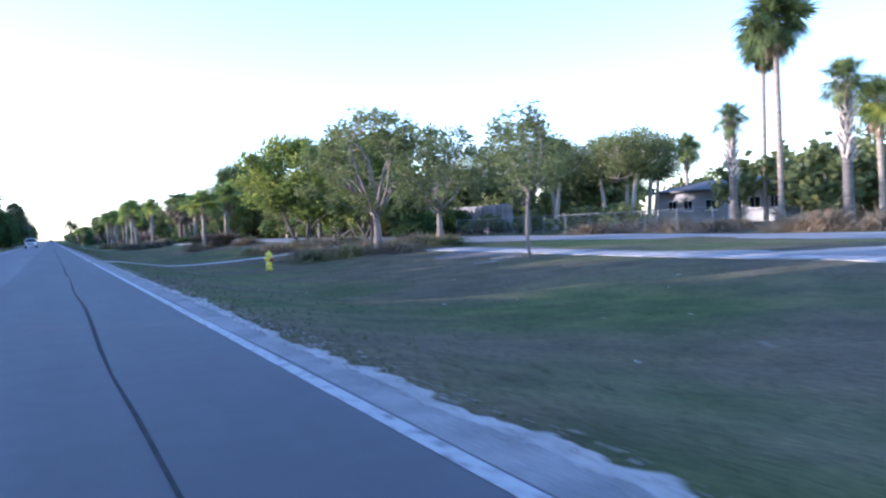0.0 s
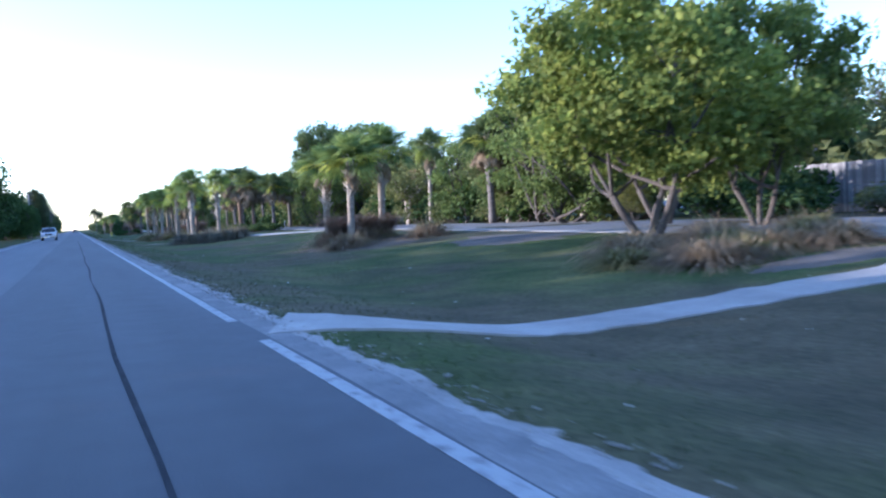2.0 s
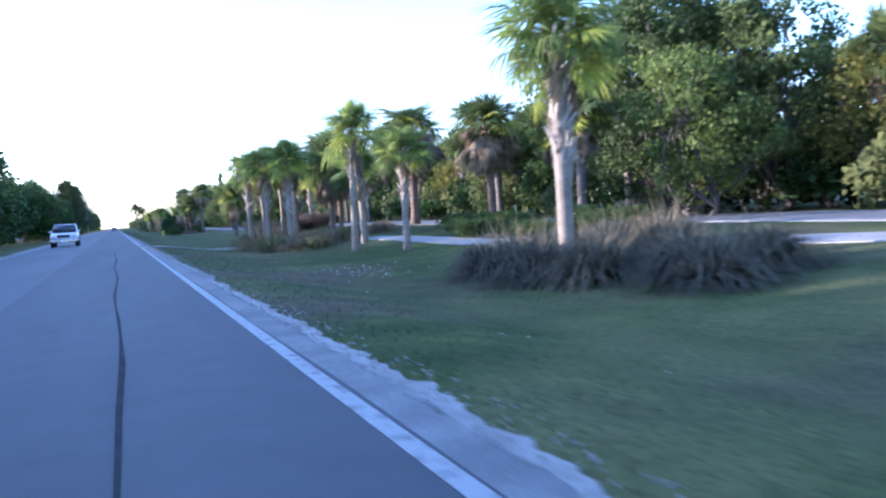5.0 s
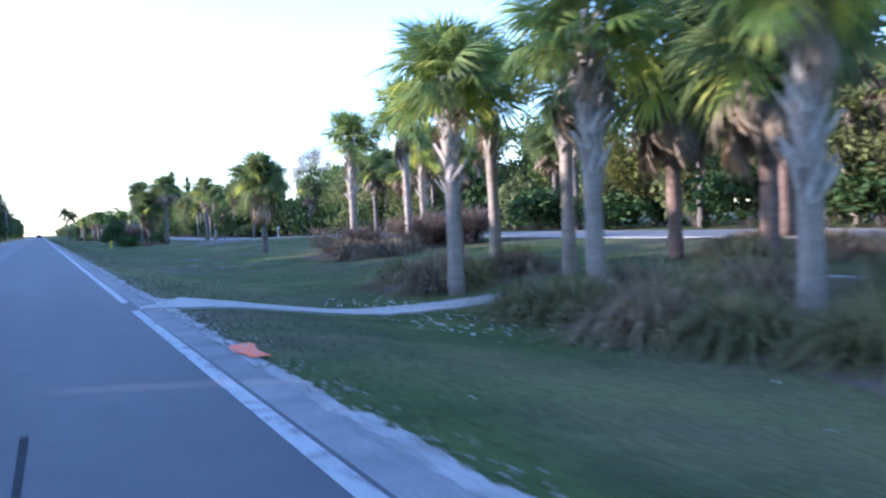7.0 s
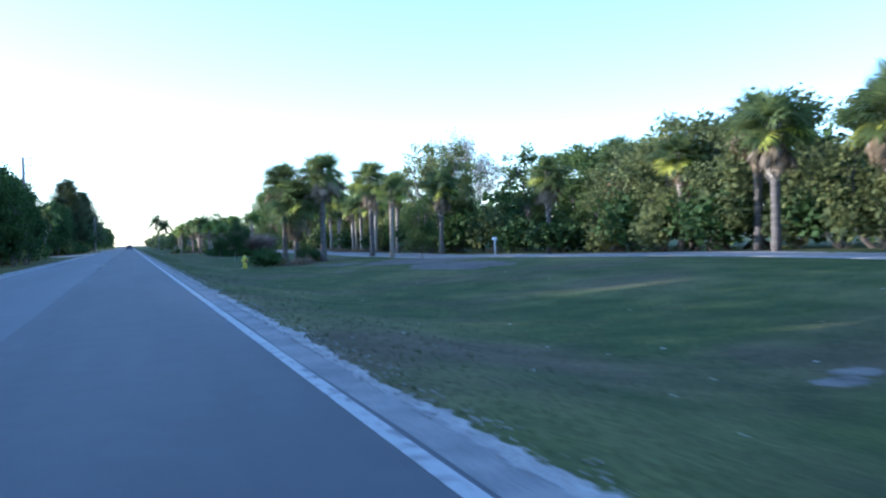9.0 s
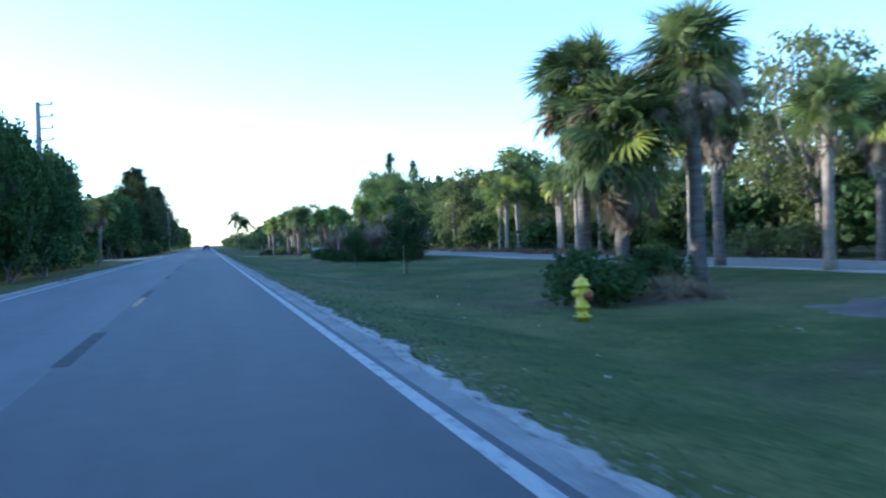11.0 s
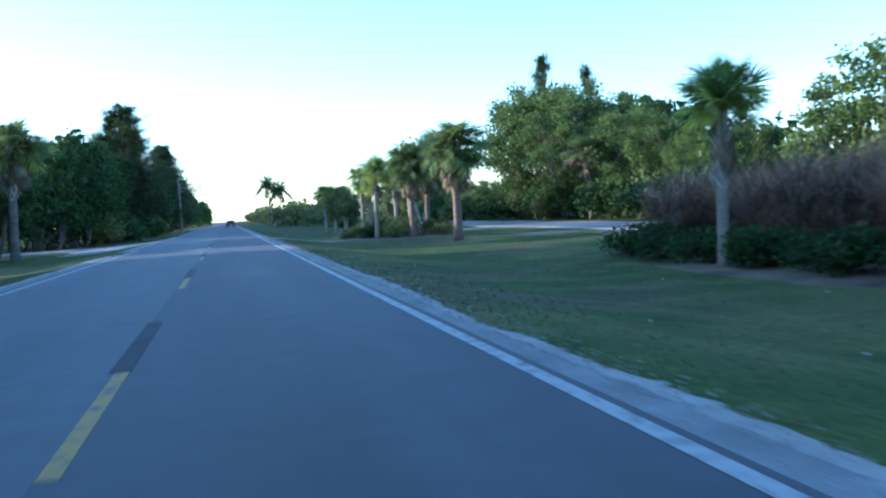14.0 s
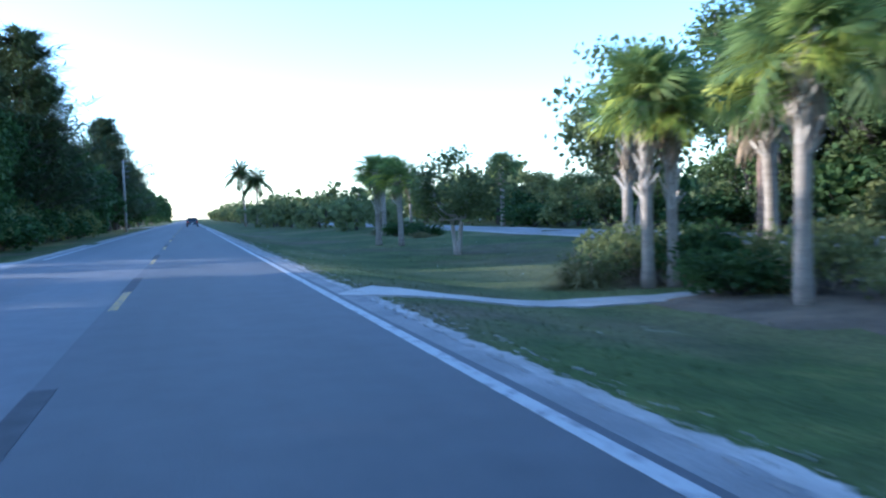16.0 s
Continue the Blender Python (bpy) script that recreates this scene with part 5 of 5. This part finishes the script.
# coconut palms at the far end
for x, y, h, sd in ((7.7, 369.0, 8.7, 61), (9.2, 366.0, 7.4, 62)):
    ob = coconut(h, sd, "distant coconut palm leaning over the road")
    ob.matrix_basis = on_plan(x, y) @ Matrix.Rotation(sd * 1.7, 4, "Z") @ Matrix.Scale(UNIT, 4)


# ---- street furniture, buildings, vehicles ----
def hydrant(x, y, turn):
    root = thing("fire_hydrant", on_plan(x, y) @ Matrix.Rotation(turn, 4, "Z") @ Matrix.Scale(1.09, 4), "yellow cast-iron fire hydrant standing in the grass", "fire hydrant", "fire hydrants")
    part("barrel", Geo().add(*lathe([(0.10, -0.2), (0.10, 0.06), (0.16, 0.06), (0.16, 0.10), (0.10, 0.11), (0.098, 0.22), (0.135, 0.225), (0.135, 0.265), (0.105, 0.275), (0.108, 0.57), (0.112, 0.60)], 18)).mesh("barrel", YELLOW_CAST, True), root)
    part("bonnet", Geo().add(*lathe([(0.15, 0.60), (0.15, 0.635), (0.125, 0.645), (0.115, 0.69), (0.085, 0.735), (0.045, 0.76), (0.03, 0.765)], 18)).mesh("bonnet", YELLOW_CAST, True), root)
    part("operating_nut", Geo().add(*lathe([(0.034, 0.76), (0.03, 0.80), (0.022, 0.815)], 5)).mesh("operating_nut", YELLOW_CAST), root)
    cap = lathe([(0.045, 0.09), (0.05, 0.15), (0.062, 0.155), (0.062, 0.19), (0.03, 0.20), (0.018, 0.225)], 12)
    big = lathe([(0.062, 0.09), (0.066, 0.14), (0.085, 0.145), (0.085, 0.19), (0.05, 0.205), (0.022, 0.235)], 14)
    for a in (0, math.pi):
        m = Matrix.Translation((0, 0, 0.49)) @ Matrix.Rotation(a, 4, "Z") @ Matrix.Rotation(radians(90), 4, "Y")
        part("hose_cap", Geo().add(*cap, m).mesh("hose_cap", YELLOW_CAST, True), root)
    m = Matrix.Translation((0, 0, 0.44)) @ Matrix.Rotation(-math.pi / 2, 4, "Z") @ Matrix.Rotation(radians(90), 4, "Y")
    part("pumper_cap", Geo().add(*big, m).mesh("pumper_cap", RED_CAST, True), root, None, "dark red pumper cap")
    for i in range(6):
        a = i * math.pi / 3
        m = Matrix.Translation((0.142 * math.cos(a), 0.142 * math.sin(a), 0.10))
        part("flange_bolt", Geo().add(*lathe([(0.014, -0.01), (0.014, 0.022)], 6), m).mesh("flange_bolt", IRON), root)
    return root


hydrant(6.55, 27.7, 0.5)
hydrant(5.6, 177.8, 0.4)


def utility_pole(x, y, h, label):
    root = thing("utility_pole", on_plan(x, y), label, "utility pole", "utility poles")
    part("pole", Geo().add(*tube([(0, 0, -0.5), (0, 0, h * 0.5), (0, 0, h)], [0.20, 0.175, 0.15], 12)).mesh("pole", WOODPOLE, True), root)
    for i in range(4):
        z = h - 0.15 - 0.78 * i
        part("standoff_arm", Geo().add(*tube([(0.10, 0, z - 0.05), (0.45, 0, z), (0.85, 0, z + 0.02)], [0.06, 0.05, 0.045], 6)).mesh("standoff_arm", GALV, True), root)
        part("insulator", Geo().add(*lathe([(0.03, 0.0), (0.06, 0.02), (0.035, 0.05), (0.06, 0.07), (0.035, 0.10), (0.05, 0.12), (0.02, 0.15)], 10), Matrix.Translation((0.85, 0, z + 0.02)) @ Matrix.Scale(1.4, 4)).mesh("insulator", IRON, True), root)
    return root


utility_pole(-8.0, 213.3, 11.5, "weathered utility pole with four side arms")
for yy in (350.9,):
    utility_pole(-7.4, yy, 10.8, "weathered utility pole before the trees")


def stake(x, y, h, lean):
    g = Geo().add(*tube([(0, 0, -0.2), (lean * 0.5, 0, h * 0.5), (lean, 0, h)], [0.022, 0.022, 0.02], 6))
    ob = new("tree_stake", g.mesh("tree_stake", BARK_PALE))
    ob.matrix_basis = on_plan(x, y)
    return tagged(ob, "thin pale wooden stake beside a young tree", "stake", "tree stakes")


for x, y in ((7.35, 196.8), (7.45, 208.1)):
    stake(x, y, 1.45, 0.05)


def marker_post(x, y, h):
    root = thing("marker_post", on_plan(x, y), "slim white marker post in the grass", "post", "marker posts")
    part("post", Geo().add(*block(0.07, 0.05, h + 0.2, 0.008, (0, 0, h / 2 - 0.1))).mesh("post", TRIM), root)
    part("band", Geo().add(*block(0.078, 0.058, 0.10, 0.004, (0, 0, h - 0.14))).mesh("band", YELLOW_CAST), root, None, "yellow band")
    return root


marker_post(19.6, 112.5, 1.0)


def mailbox(x, y):
    root = thing("mailbox", on_plan(x, y), "small white mailbox on a post beside the path", "mailbox")
    part("post", Geo().add(*block(0.09, 0.09, 1.2, 0.01, (0, 0, 0.45))).mesh("post", TRIM), root)
    n, v, f = 8, [], []
    for yv in (-0.25, 0.25):
        v += [(-0.09, yv, 1.05), (0.09, yv, 1.05)] + [(0.09 * math.cos(math.pi * k / n), yv, 1.17 + 0.09 * math.sin(math.pi * k / n)) for k in range(n + 1)]
    k = n + 3
    f = [tuple(range(k)), tuple(reversed(range(k, 2 * k)))] + [(i, i + k, (i + 1) % k + k, (i + 1) % k) for i in range(k)]
    part("box", Geo().add(v, f).mesh("box", TRIM), root)
    part("flag", Geo().add(*block(0.012, 0.12, 0.05, 0.0, (0.1, 0.05, 1.24))).mesh("flag", RED_CAST), root, None, "small red flag")
    return root


mailbox(20.0, 178.9)


def chain_fence(x, y0, y1, h):
    """A chain-link fence: steel posts, a top rail, and the crossed wires between."""
    root = thing("chain_link_fence", Matrix.Translation((x, 0, 0)), "low galvanised chain-link fence before the house", "fence")
    n = int((y1 - y0) / 2.6)
    for i in range(n + 1):
        y = y0 + (y1 - y0) * i / n
        z = ground_z(x, y)
        part("fence_post", Geo().add(*tube([(0, y, z - 0.3), (0, y, z + h + 0.04)], [0.03, 0.03], 8)).mesh("fence_post", GALV, True), root)
    zm = ground_z(x, (y0 + y1) / 2)
    part("top_rail", Geo().add(*tube([(0, y0, ground_z(x, y0) + h), (0, (y0 + y1) / 2, zm + h), (0, y1, ground_z(x, y1) + h)], [0.022] * 3, 6)).mesh("top_rail", GALV, True), root)
    g = Geo()
    y = y0
    while y < y1 - 0.9:
        for a, b in ((y, y + 0.9), (y + 0.9, y)):
            g.add(*tube([(0.03, a, ground_z(x, a) + 0.04), (0.03, b, ground_z(x, b) + h)], [0.003, 0.003], 3, False))
        y += 0.12
    tagged(part("wire_netting", g.mesh("wire_netting", GALV), root), kind="stuff")
    return root


chain_fence(31.5, 32.8, 63.0, 1.3)


def board_fence(x, y0, y1, h):
    root = thing("board_fence", Matrix.Translation((x, 0, 0)), "tall grey weathered board fence behind the trees", "fence")
    me = Geo().add(*block(0.025, 0.145, h, 0.004, (0, 0, h / 2))).mesh("board", GREYBOARD)
    r = random.Random(9)
    n = int((y1 - y0) / 0.155)
    for i in range(n):
        y = y0 + 0.155 * i
        part("board", me, root, Matrix.Translation((r.uniform(-0.006, 0.006), y, ground_z(x, y) + r.uniform(0.02, 0.07))))
    for z in (0.5, h - 0.4):
        part("rail", Geo().add(*block(0.05, y1 - y0, 0.09, 0.005, (0.045, (y0 + y1) / 2, ground_z(x, y0) + z))).mesh("rail", GREYBOARD), root)
    return root


GREYBOARD = surface("weathered_board", (0.17, 0.163, 0.155), (0.32, 0.31, 0.295), 5.0, 0.9, 30, 0.6, (1, 1, 0.15), 0.0, 0.01, 0.4)
board_fence(35.3, 60.0, 71.6, 2.5)


def window(parent, w, h, m):
    fr = part("window", Geo().add(*block(w, 0.10, h, 0.01)).mesh("window", TRIM), parent, m)
    part("pane", Geo().add(*block(w - 0.12, 0.03, h - 0.12, 0.0, (0, -0.045, 0))).mesh("pane", DARKGLASS), fr)
    part("mullion", Geo().add(*block(0.04, 0.05, h - 0.12, 0.0, (0, -0.06, 0))).mesh("mullion", TRIM), fr)
    part("sill", Geo().add(*block(w + 0.14, 0.16, 0.06, 0.006, (0, -0.06, -h / 2 - 0.03))).mesh("sill", TRIM), fr)


def house(m, length, depth, h, wall_mat, windows, label, hip=0.9):
    """A one-storey house, front along local x facing -y: walls, hipped roof with eaves, windows, door."""
    root = thing("house", m, label, "house")
    part("wall", Geo().add(*block(length, depth, h + 0.4, 0.02, (0, 0, h / 2 - 0.2))).mesh("wall", wall_mat), root)
    a, b, e = length / 2 + 0.5, depth / 2 + 0.5, depth / 2
    v = [(-a, -b, h), (a, -b, h), (a, b, h), (-a, b, h), (-a, -b, h - 0.18), (a, -b, h - 0.18), (a, b, h - 0.18), (-a, b, h - 0.18), (-a + e, 0, h + hip), (a - e, 0, h + hip)]
    f = [(0, 1, 9, 8), (1, 2, 9), (2, 3, 8, 9), (3, 0, 8), (0, 4, 5, 1), (1, 5, 6, 2), (2, 6, 7, 3), (3, 7, 4, 0), (7, 6, 5, 4)]
    part("roof", Geo().add(v, f).mesh("roof", ROOF), root)
    for x, z, w, hh in windows:
        window(root, w, hh, Matrix.Translation((x, -depth / 2 - 0.03, z)))
    d = part("door", Geo().add(*block(0.95, 0.08, 2.05, 0.01, (0, 0, 1.02))).mesh("door", TRIM), root, Matrix.Translation((length * 0.12, -depth / 2 - 0.03, 0)))
    part("door_handle", Geo().add(*lathe([(0.02, 0), (0.03, 0.03), (0.02, 0.06)], 8), Matrix.Translation((0.38, -0.04, 1.0)) @ Matrix.Rotation(radians(90), 4, "X")).mesh("door_handle", CHROME), d)
    return root


# the pale house stands beyond the trees, its front towards the road
house(on_plan(52.0, 50.0) @ Matrix.Rotation(radians(-90), 4, "Z") @ Matrix.Scale(1.2, 4), 15.0, 7.0, 2.9, STUCCO,
      [(-5.4, 1.55, 1.1, 0.95), (-3.4, 1.55, 1.1, 0.95), (-0.6, 1.55, 1.3, 0.95), (4.2, 1.55, 1.2, 0.95), (6.2, 1.55, 0.9, 0.95)], "grey one-storey stucco house with small dark windows", 0.9)
house(on_plan(-19.0, 254.0) @ Matrix.Rotation(radians(90), 4, "Z") @ Matrix.Scale(1.2, 4), 9.0, 6.0, 3.0, STUCCO_BLUE,
      [(-2.8, 1.5, 1.2, 1.1), (3.0, 1.5, 1.2, 1.1)], "blue-grey house in the shade behind palms", 1.2)


def prism(profile, w0, w1=None, bevel=0.03):
    """A side outline (y, z) drawn out across x to the widths w0 below and w1 above, its edges rounded."""
    w1 = w0 if w1 is None else w1
    zs = [z for _, z in profile]
    lo, hi = min(zs), max(zs)
    bm = bmesh.new()
    sides = []
    for s in (-1, 1):
        sides.append([bm.verts.new((s * (w0 + (w1 - w0) * (z - lo) / (hi - lo)) / 2, y, z)) for y, z in profile])
    n = len(profile)
    bm.faces.new(sides[0])
    bm.faces.new(list(reversed(sides[1])))
    for i in range(n):
        j = (i + 1) % n
        bm.faces.new((sides[0][j], sides[0][i], sides[1][i], sides[1][j]))
    if bevel:
        bmesh.ops.bevel(bm, geom=list(bm.edges), offset=bevel, segments=2, affect="EDGES")
    bmesh.ops.recalc_face_normals(bm, faces=bm.faces)
    bm.verts.index_update()
    v, f = [tuple(q.co) for q in bm.verts], [tuple(q.index for q in p.verts) for p in bm.faces]
    bm.free()
    return v, f


def wheel(parent, x, y, r):
    m = Matrix.Translation((x, y, r)) @ Matrix.Rotation(radians(90), 4, "Y")
    w = part("wheel", Geo().add(*lathe([(r * 0.62, -0.11), (r * 0.95, -0.115), (r, -0.08), (r, 0.08), (r * 0.95, 0.115), (r * 0.62, 0.11)], 24)).mesh("wheel", RUBBER, True), parent, m)
    part("rim", Geo().add(*lathe([(r * 0.6, -0.118), (r * 0.55, -0.09), (r * 0.2, -0.10), (r * 0.2, 0.10), (r * 0.55, 0.09), (r * 0.6, 0.118)], 18)).mesh("rim", CHROME, True), w)


def vehicle(name, m, label, category, body, cabin, width, roof_w, paint, wheels, r, front, back, group=""):
    """A car from its side outlines; the front looks to -y."""
    root = thing(name, m, label, category, group)
    part("body", Geo().add(*prism(body, width, width * 0.94, 0.06)).mesh("body", paint, True), root)
    part("cabin", Geo().add(*prism(cabin, width * 0.92, roof_w, 0.04)).mesh("cabin", DARKGLASS, True), root, None, "dark tinted glass cabin")
    ys, zt = [p[0] for p in cabin], max(p[1] for p in cabin)
    top = sorted(p[0] for p in cabin if p[1] > zt - 0.02)
    part("roof", Geo().add(*block(roof_w + 0.02, top[-1] - top[0] + 0.10, 0.06, 0.025, (0, (top[0] + top[-1]) / 2, zt))).mesh("roof", paint), root)
    lowf = min(cabin, key=lambda p: (p[0], -p[1]))
    lowb = max(cabin, key=lambda p: (p[0], p[1]))
    for s in (-1, 1):
        for a, b in ((lowf, (top[0], zt)), (lowb, (top[-1], zt)), (((top[0] + top[-1]) / 2, lowf[1]), ((top[0] + top[-1]) / 2, zt))):
            part("pillar", Geo().add(*tube([(s * width * 0.46, a[0], a[1]), (s * roof_w * 0.5, b[0], b[1])], [0.04, 0.035], 6)).mesh("pillar", paint), root)
        part("mirror", Geo().add(*block(0.2, 0.09, 0.16, 0.03, (s * (width / 2 + 0.06), lowf[0] + 0.35, lowf[1] + 0.12))).mesh("mirror", paint), root)
        part("headlight", Geo().add(*block(0.34, 0.10, 0.18, 0.03, (s * (width / 2 - 0.24), front[0] - 0.005, front[1]))).mesh("headlight", LAMP_CLEAR), root, None, "clear headlight")
        part("tail_light", Geo().add(*block(0.24, 0.08, 0.22, 0.02, (s * (width / 2 - 0.17), back[0] + 0.005, back[1]))).mesh("tail_light", LAMP_RED), root, None, "red tail light")
        for y in wheels:
            wheel(root, s * (width / 2 - 0.10), y, r)
            part("wheel_arch", Geo().add(*lathe([(r * 1.14, -0.02), (r * 1.14, 0.02)], 20), Matrix.Translation((s * (width / 2 - 0.006), y, r * 1.02)) @ Matrix.Rotation(radians(90), 4, "Y")).mesh("wheel_arch", RUBBER), root)
    part("grille", Geo().add(*block(width * 0.46, 0.06, 0.22, 0.02, (0, front[0] - 0.01, front[1] - 0.02))).mesh("grille", IRON), root)
    part("front_bumper", Geo().add(*block(width * 0.98, 0.16, 0.2, 0.05, (0, front[0] - 0.05, 0.48))).mesh("front_bumper", CHROME if group else paint), root)
    part("rear_bumper", Geo().add(*block(width * 0.98, 0.16, 0.2, 0.05, (0, back[0] + 0.05, 0.48))).mesh("rear_bumper", CHROME if group else paint), root)
    for fb, sg in ((front, -1), (back, 1)):
        part("number_plate", Geo().add(*block(0.30, 0.02, 0.15, 0.004, (0, fb[0] + sg * 0.14, 0.5))).mesh("number_plate", TRIM), root, None, "blank pale number plate")
    return root


vehicle("pickup_truck", Matrix.Translation((-3.35, 166.0, 0.0)), "white pickup truck driving in the oncoming lane", "pickup truck",
        [(-2.7, 0.42), (-2.72, 0.98), (-2.55, 1.06), (-1.15, 1.12), (-1.05, 1.10), (0.95, 1.10), (0.97, 1.16), (2.75, 1.16), (2.78, 0.5), (2.6, 0.42)],
        [(-1.2, 1.09), (-0.45, 1.74), (0.75, 1.76), (0.98, 1.09)], 1.95, 1.55, WHITE_CAR, (-1.75, 1.75), 0.38, (-2.72, 0.86), (2.77, 0.9), "white vehicles")
vehicle("sedan_car", Matrix.Translation((0.25, 450.0, 0.0)) @ Matrix.Rotation(math.pi, 4, "Z"), "dark sedan far ahead in the lane", "car",
        [(-2.2, 0.36), (-2.25, 0.70), (-2.0, 0.80), (-1.0, 0.92), (1.2, 0.95), (2.15, 0.93), (2.22, 0.6), (2.1, 0.36)],
        [(-1.15, 0.9), (-0.35, 1.42), (0.75, 1.44), (1.6, 0.93)], 1.8, 1.35, DARK_CAR, (-1.38, 1.38), 0.32, (-2.24, 0.68), (2.21, 0.76))
SEDAN_BODY = [(-2.2, 0.36), (-2.25, 0.70), (-2.0, 0.80), (-1.0, 0.92), (1.2, 0.95), (2.15, 0.93), (2.22, 0.6), (2.1, 0.36)]
SEDAN_CABIN = [(-1.15, 0.9), (-0.35, 1.42), (0.75, 1.44), (1.6, 0.93)]
for x, y, turn, paint, label in ((36.5, 75.5, 0.5, WHITE_CAR, "white sedan parked under the trees"), (38.2, 72.6, 0.9, DARK_CAR, "dark sedan parked under the trees")):
    vehicle("sedan_car", on_plan(x, y) @ Matrix.Rotation(turn, 4, "Z"), label, "car", SEDAN_BODY, SEDAN_CABIN, 1.8, 1.35, paint, (-1.38, 1.38), 0.32, (-2.24, 0.68), (2.21, 0.76))


# ---- grass and litter on the verge ----
def turf(name, x0, x1, y0, y1, n, seed, side_label):
    """Short grass blades over the verge."""
    r = np.random.default_rng(seed)
    x = x0 + (x1 - x0) * r.uniform(0, 1, n) ** 1.7
    y = r.uniform(y0, y1, n)
    keep = np.array([not (PATH_NEAR(b) - 1.0 < a < PATH_FAR(b) + 0.2) for a, b in zip(x, y)])
    for wy, w in ((47.2, 0.9), (146.6, 0.9), (323.2, 0.8)):
        keep &= ~((np.abs(y - wy) < w) & (x < 12))
    x, y = x[keep], y[keep]
    base = np.stack([x, y, np.array([ground_z(a, b) - 0.01 for a, b in zip(x, y)])], 1)
    k = len(base)
    d = np.stack([r.normal(size=k) * 0.45, r.normal(size=k) * 0.45, np.ones(k)], 1)
    d /= np.linalg.norm(d, axis=1)[:, None]
    return tagged(new(name, Geo().add(*blades(base, d, r.uniform(0.04, 0.12, k), 0.018, 0.4, r, 1)).mesh(name, GRASS)), side_label, "grass", "", "stuff")


turf("verge_grass", 2.30, 16.0, -2, 372, 110000, 81, "short grass blades over the verge")
lr = np.random.default_rng(83)
spots = np.stack([lr.uniform(2.6, 14, 520), lr.uniform(0, 360, 520)], 1)
pos = np.array([(a, b, ground_z(a, b) + 0.03) for a, b in spots])
tagged(new("fallen_leaves", Geo().add(*leaves(pos, 0.038, lr)).mesh("fallen_leaves", LITTER)), "pale fallen leaves and scraps on the grass", "litter", "", "stuff")


def crumbs(name, near, far, y0, y1, n, seed, mat, label):
    """Loose stony crumbs strewn over the edge of the shoulder."""
    r = np.random.default_rng(seed)
    y = r.uniform(y0, y1, n)
    x = near + (far - near) * r.uniform(0, 1, n) ** 1.5
    size = r.uniform(0.007, 0.022, n)
    turn = r.uniform(0, 6.28, n)
    v = np.zeros((n, 6, 3))
    for k in range(4):
        a = turn + k * math.pi / 2
        v[:, k, 0], v[:, k, 1] = np.cos(a) * size * (1.3 if k % 2 else 0.8), np.sin(a) * size * (1.3 if k % 2 else 0.8)
    v[:, 4, 2], v[:, 5, 2] = size * 0.55, -size * 0.55
    v[:, :, 0] += x[:, None]
    v[:, :, 1] += y[:, None]
    v[:, :, 2] += np.array([ground_z(a, b) + 0.012 if a > 2.35 else 0.0 for a, b in zip(x, y)])[:, None]
    f = [(6 * i + k, 6 * i + (k + 1) % 4, 6 * i + t) if t == 4 else (6 * i + (k + 1) % 4, 6 * i + k, 6 * i + t) for i in range(n) for t in (4, 5) for k in range(4)]
    return tagged(new(name, Geo().add(v.reshape(-1, 3), f).mesh(name, mat)), label, "gravel", "", "stuff")


crumbs("shell_crumbs", 2.1, 2.62, -2, 372, 12000, 85, SHELL, "pale shell crumbs strewn from shoulder into grass")


def flowers(name, x0, x1, y0, y1, n, seed):
    """Small white weed flowers in a drift over the grass."""
    r = np.random.default_rng(seed)
    a, q = r.uniform(0, 6.28, n), np.sqrt(r.uniform(0, 1, n)) * (0.55 + 0.45 * r.uniform(0, 1, n))
    x, y = (x0 + x1) / 2 + (x1 - x0) / 2 * q * np.cos(a), (y0 + y1) / 2 + (y1 - y0) / 2 * q * np.sin(a)
    pos = np.array([(p, t, ground_z(p, t) + 0.07) for p, t in zip(x, y)])
    return tagged(new(name, Geo().add(*leaves(pos, 0.05, r)).mesh(name, LITTER)), "drift of small white weed flowers in the grass", "flowers", "", "stuff")


flowers("weed_flowers", 5.0, 7.8, 139.5, 150.5, 190, 91)
flowers("weed_flowers", 5.6, 8.0, 113.0, 121.0, 90, 92)
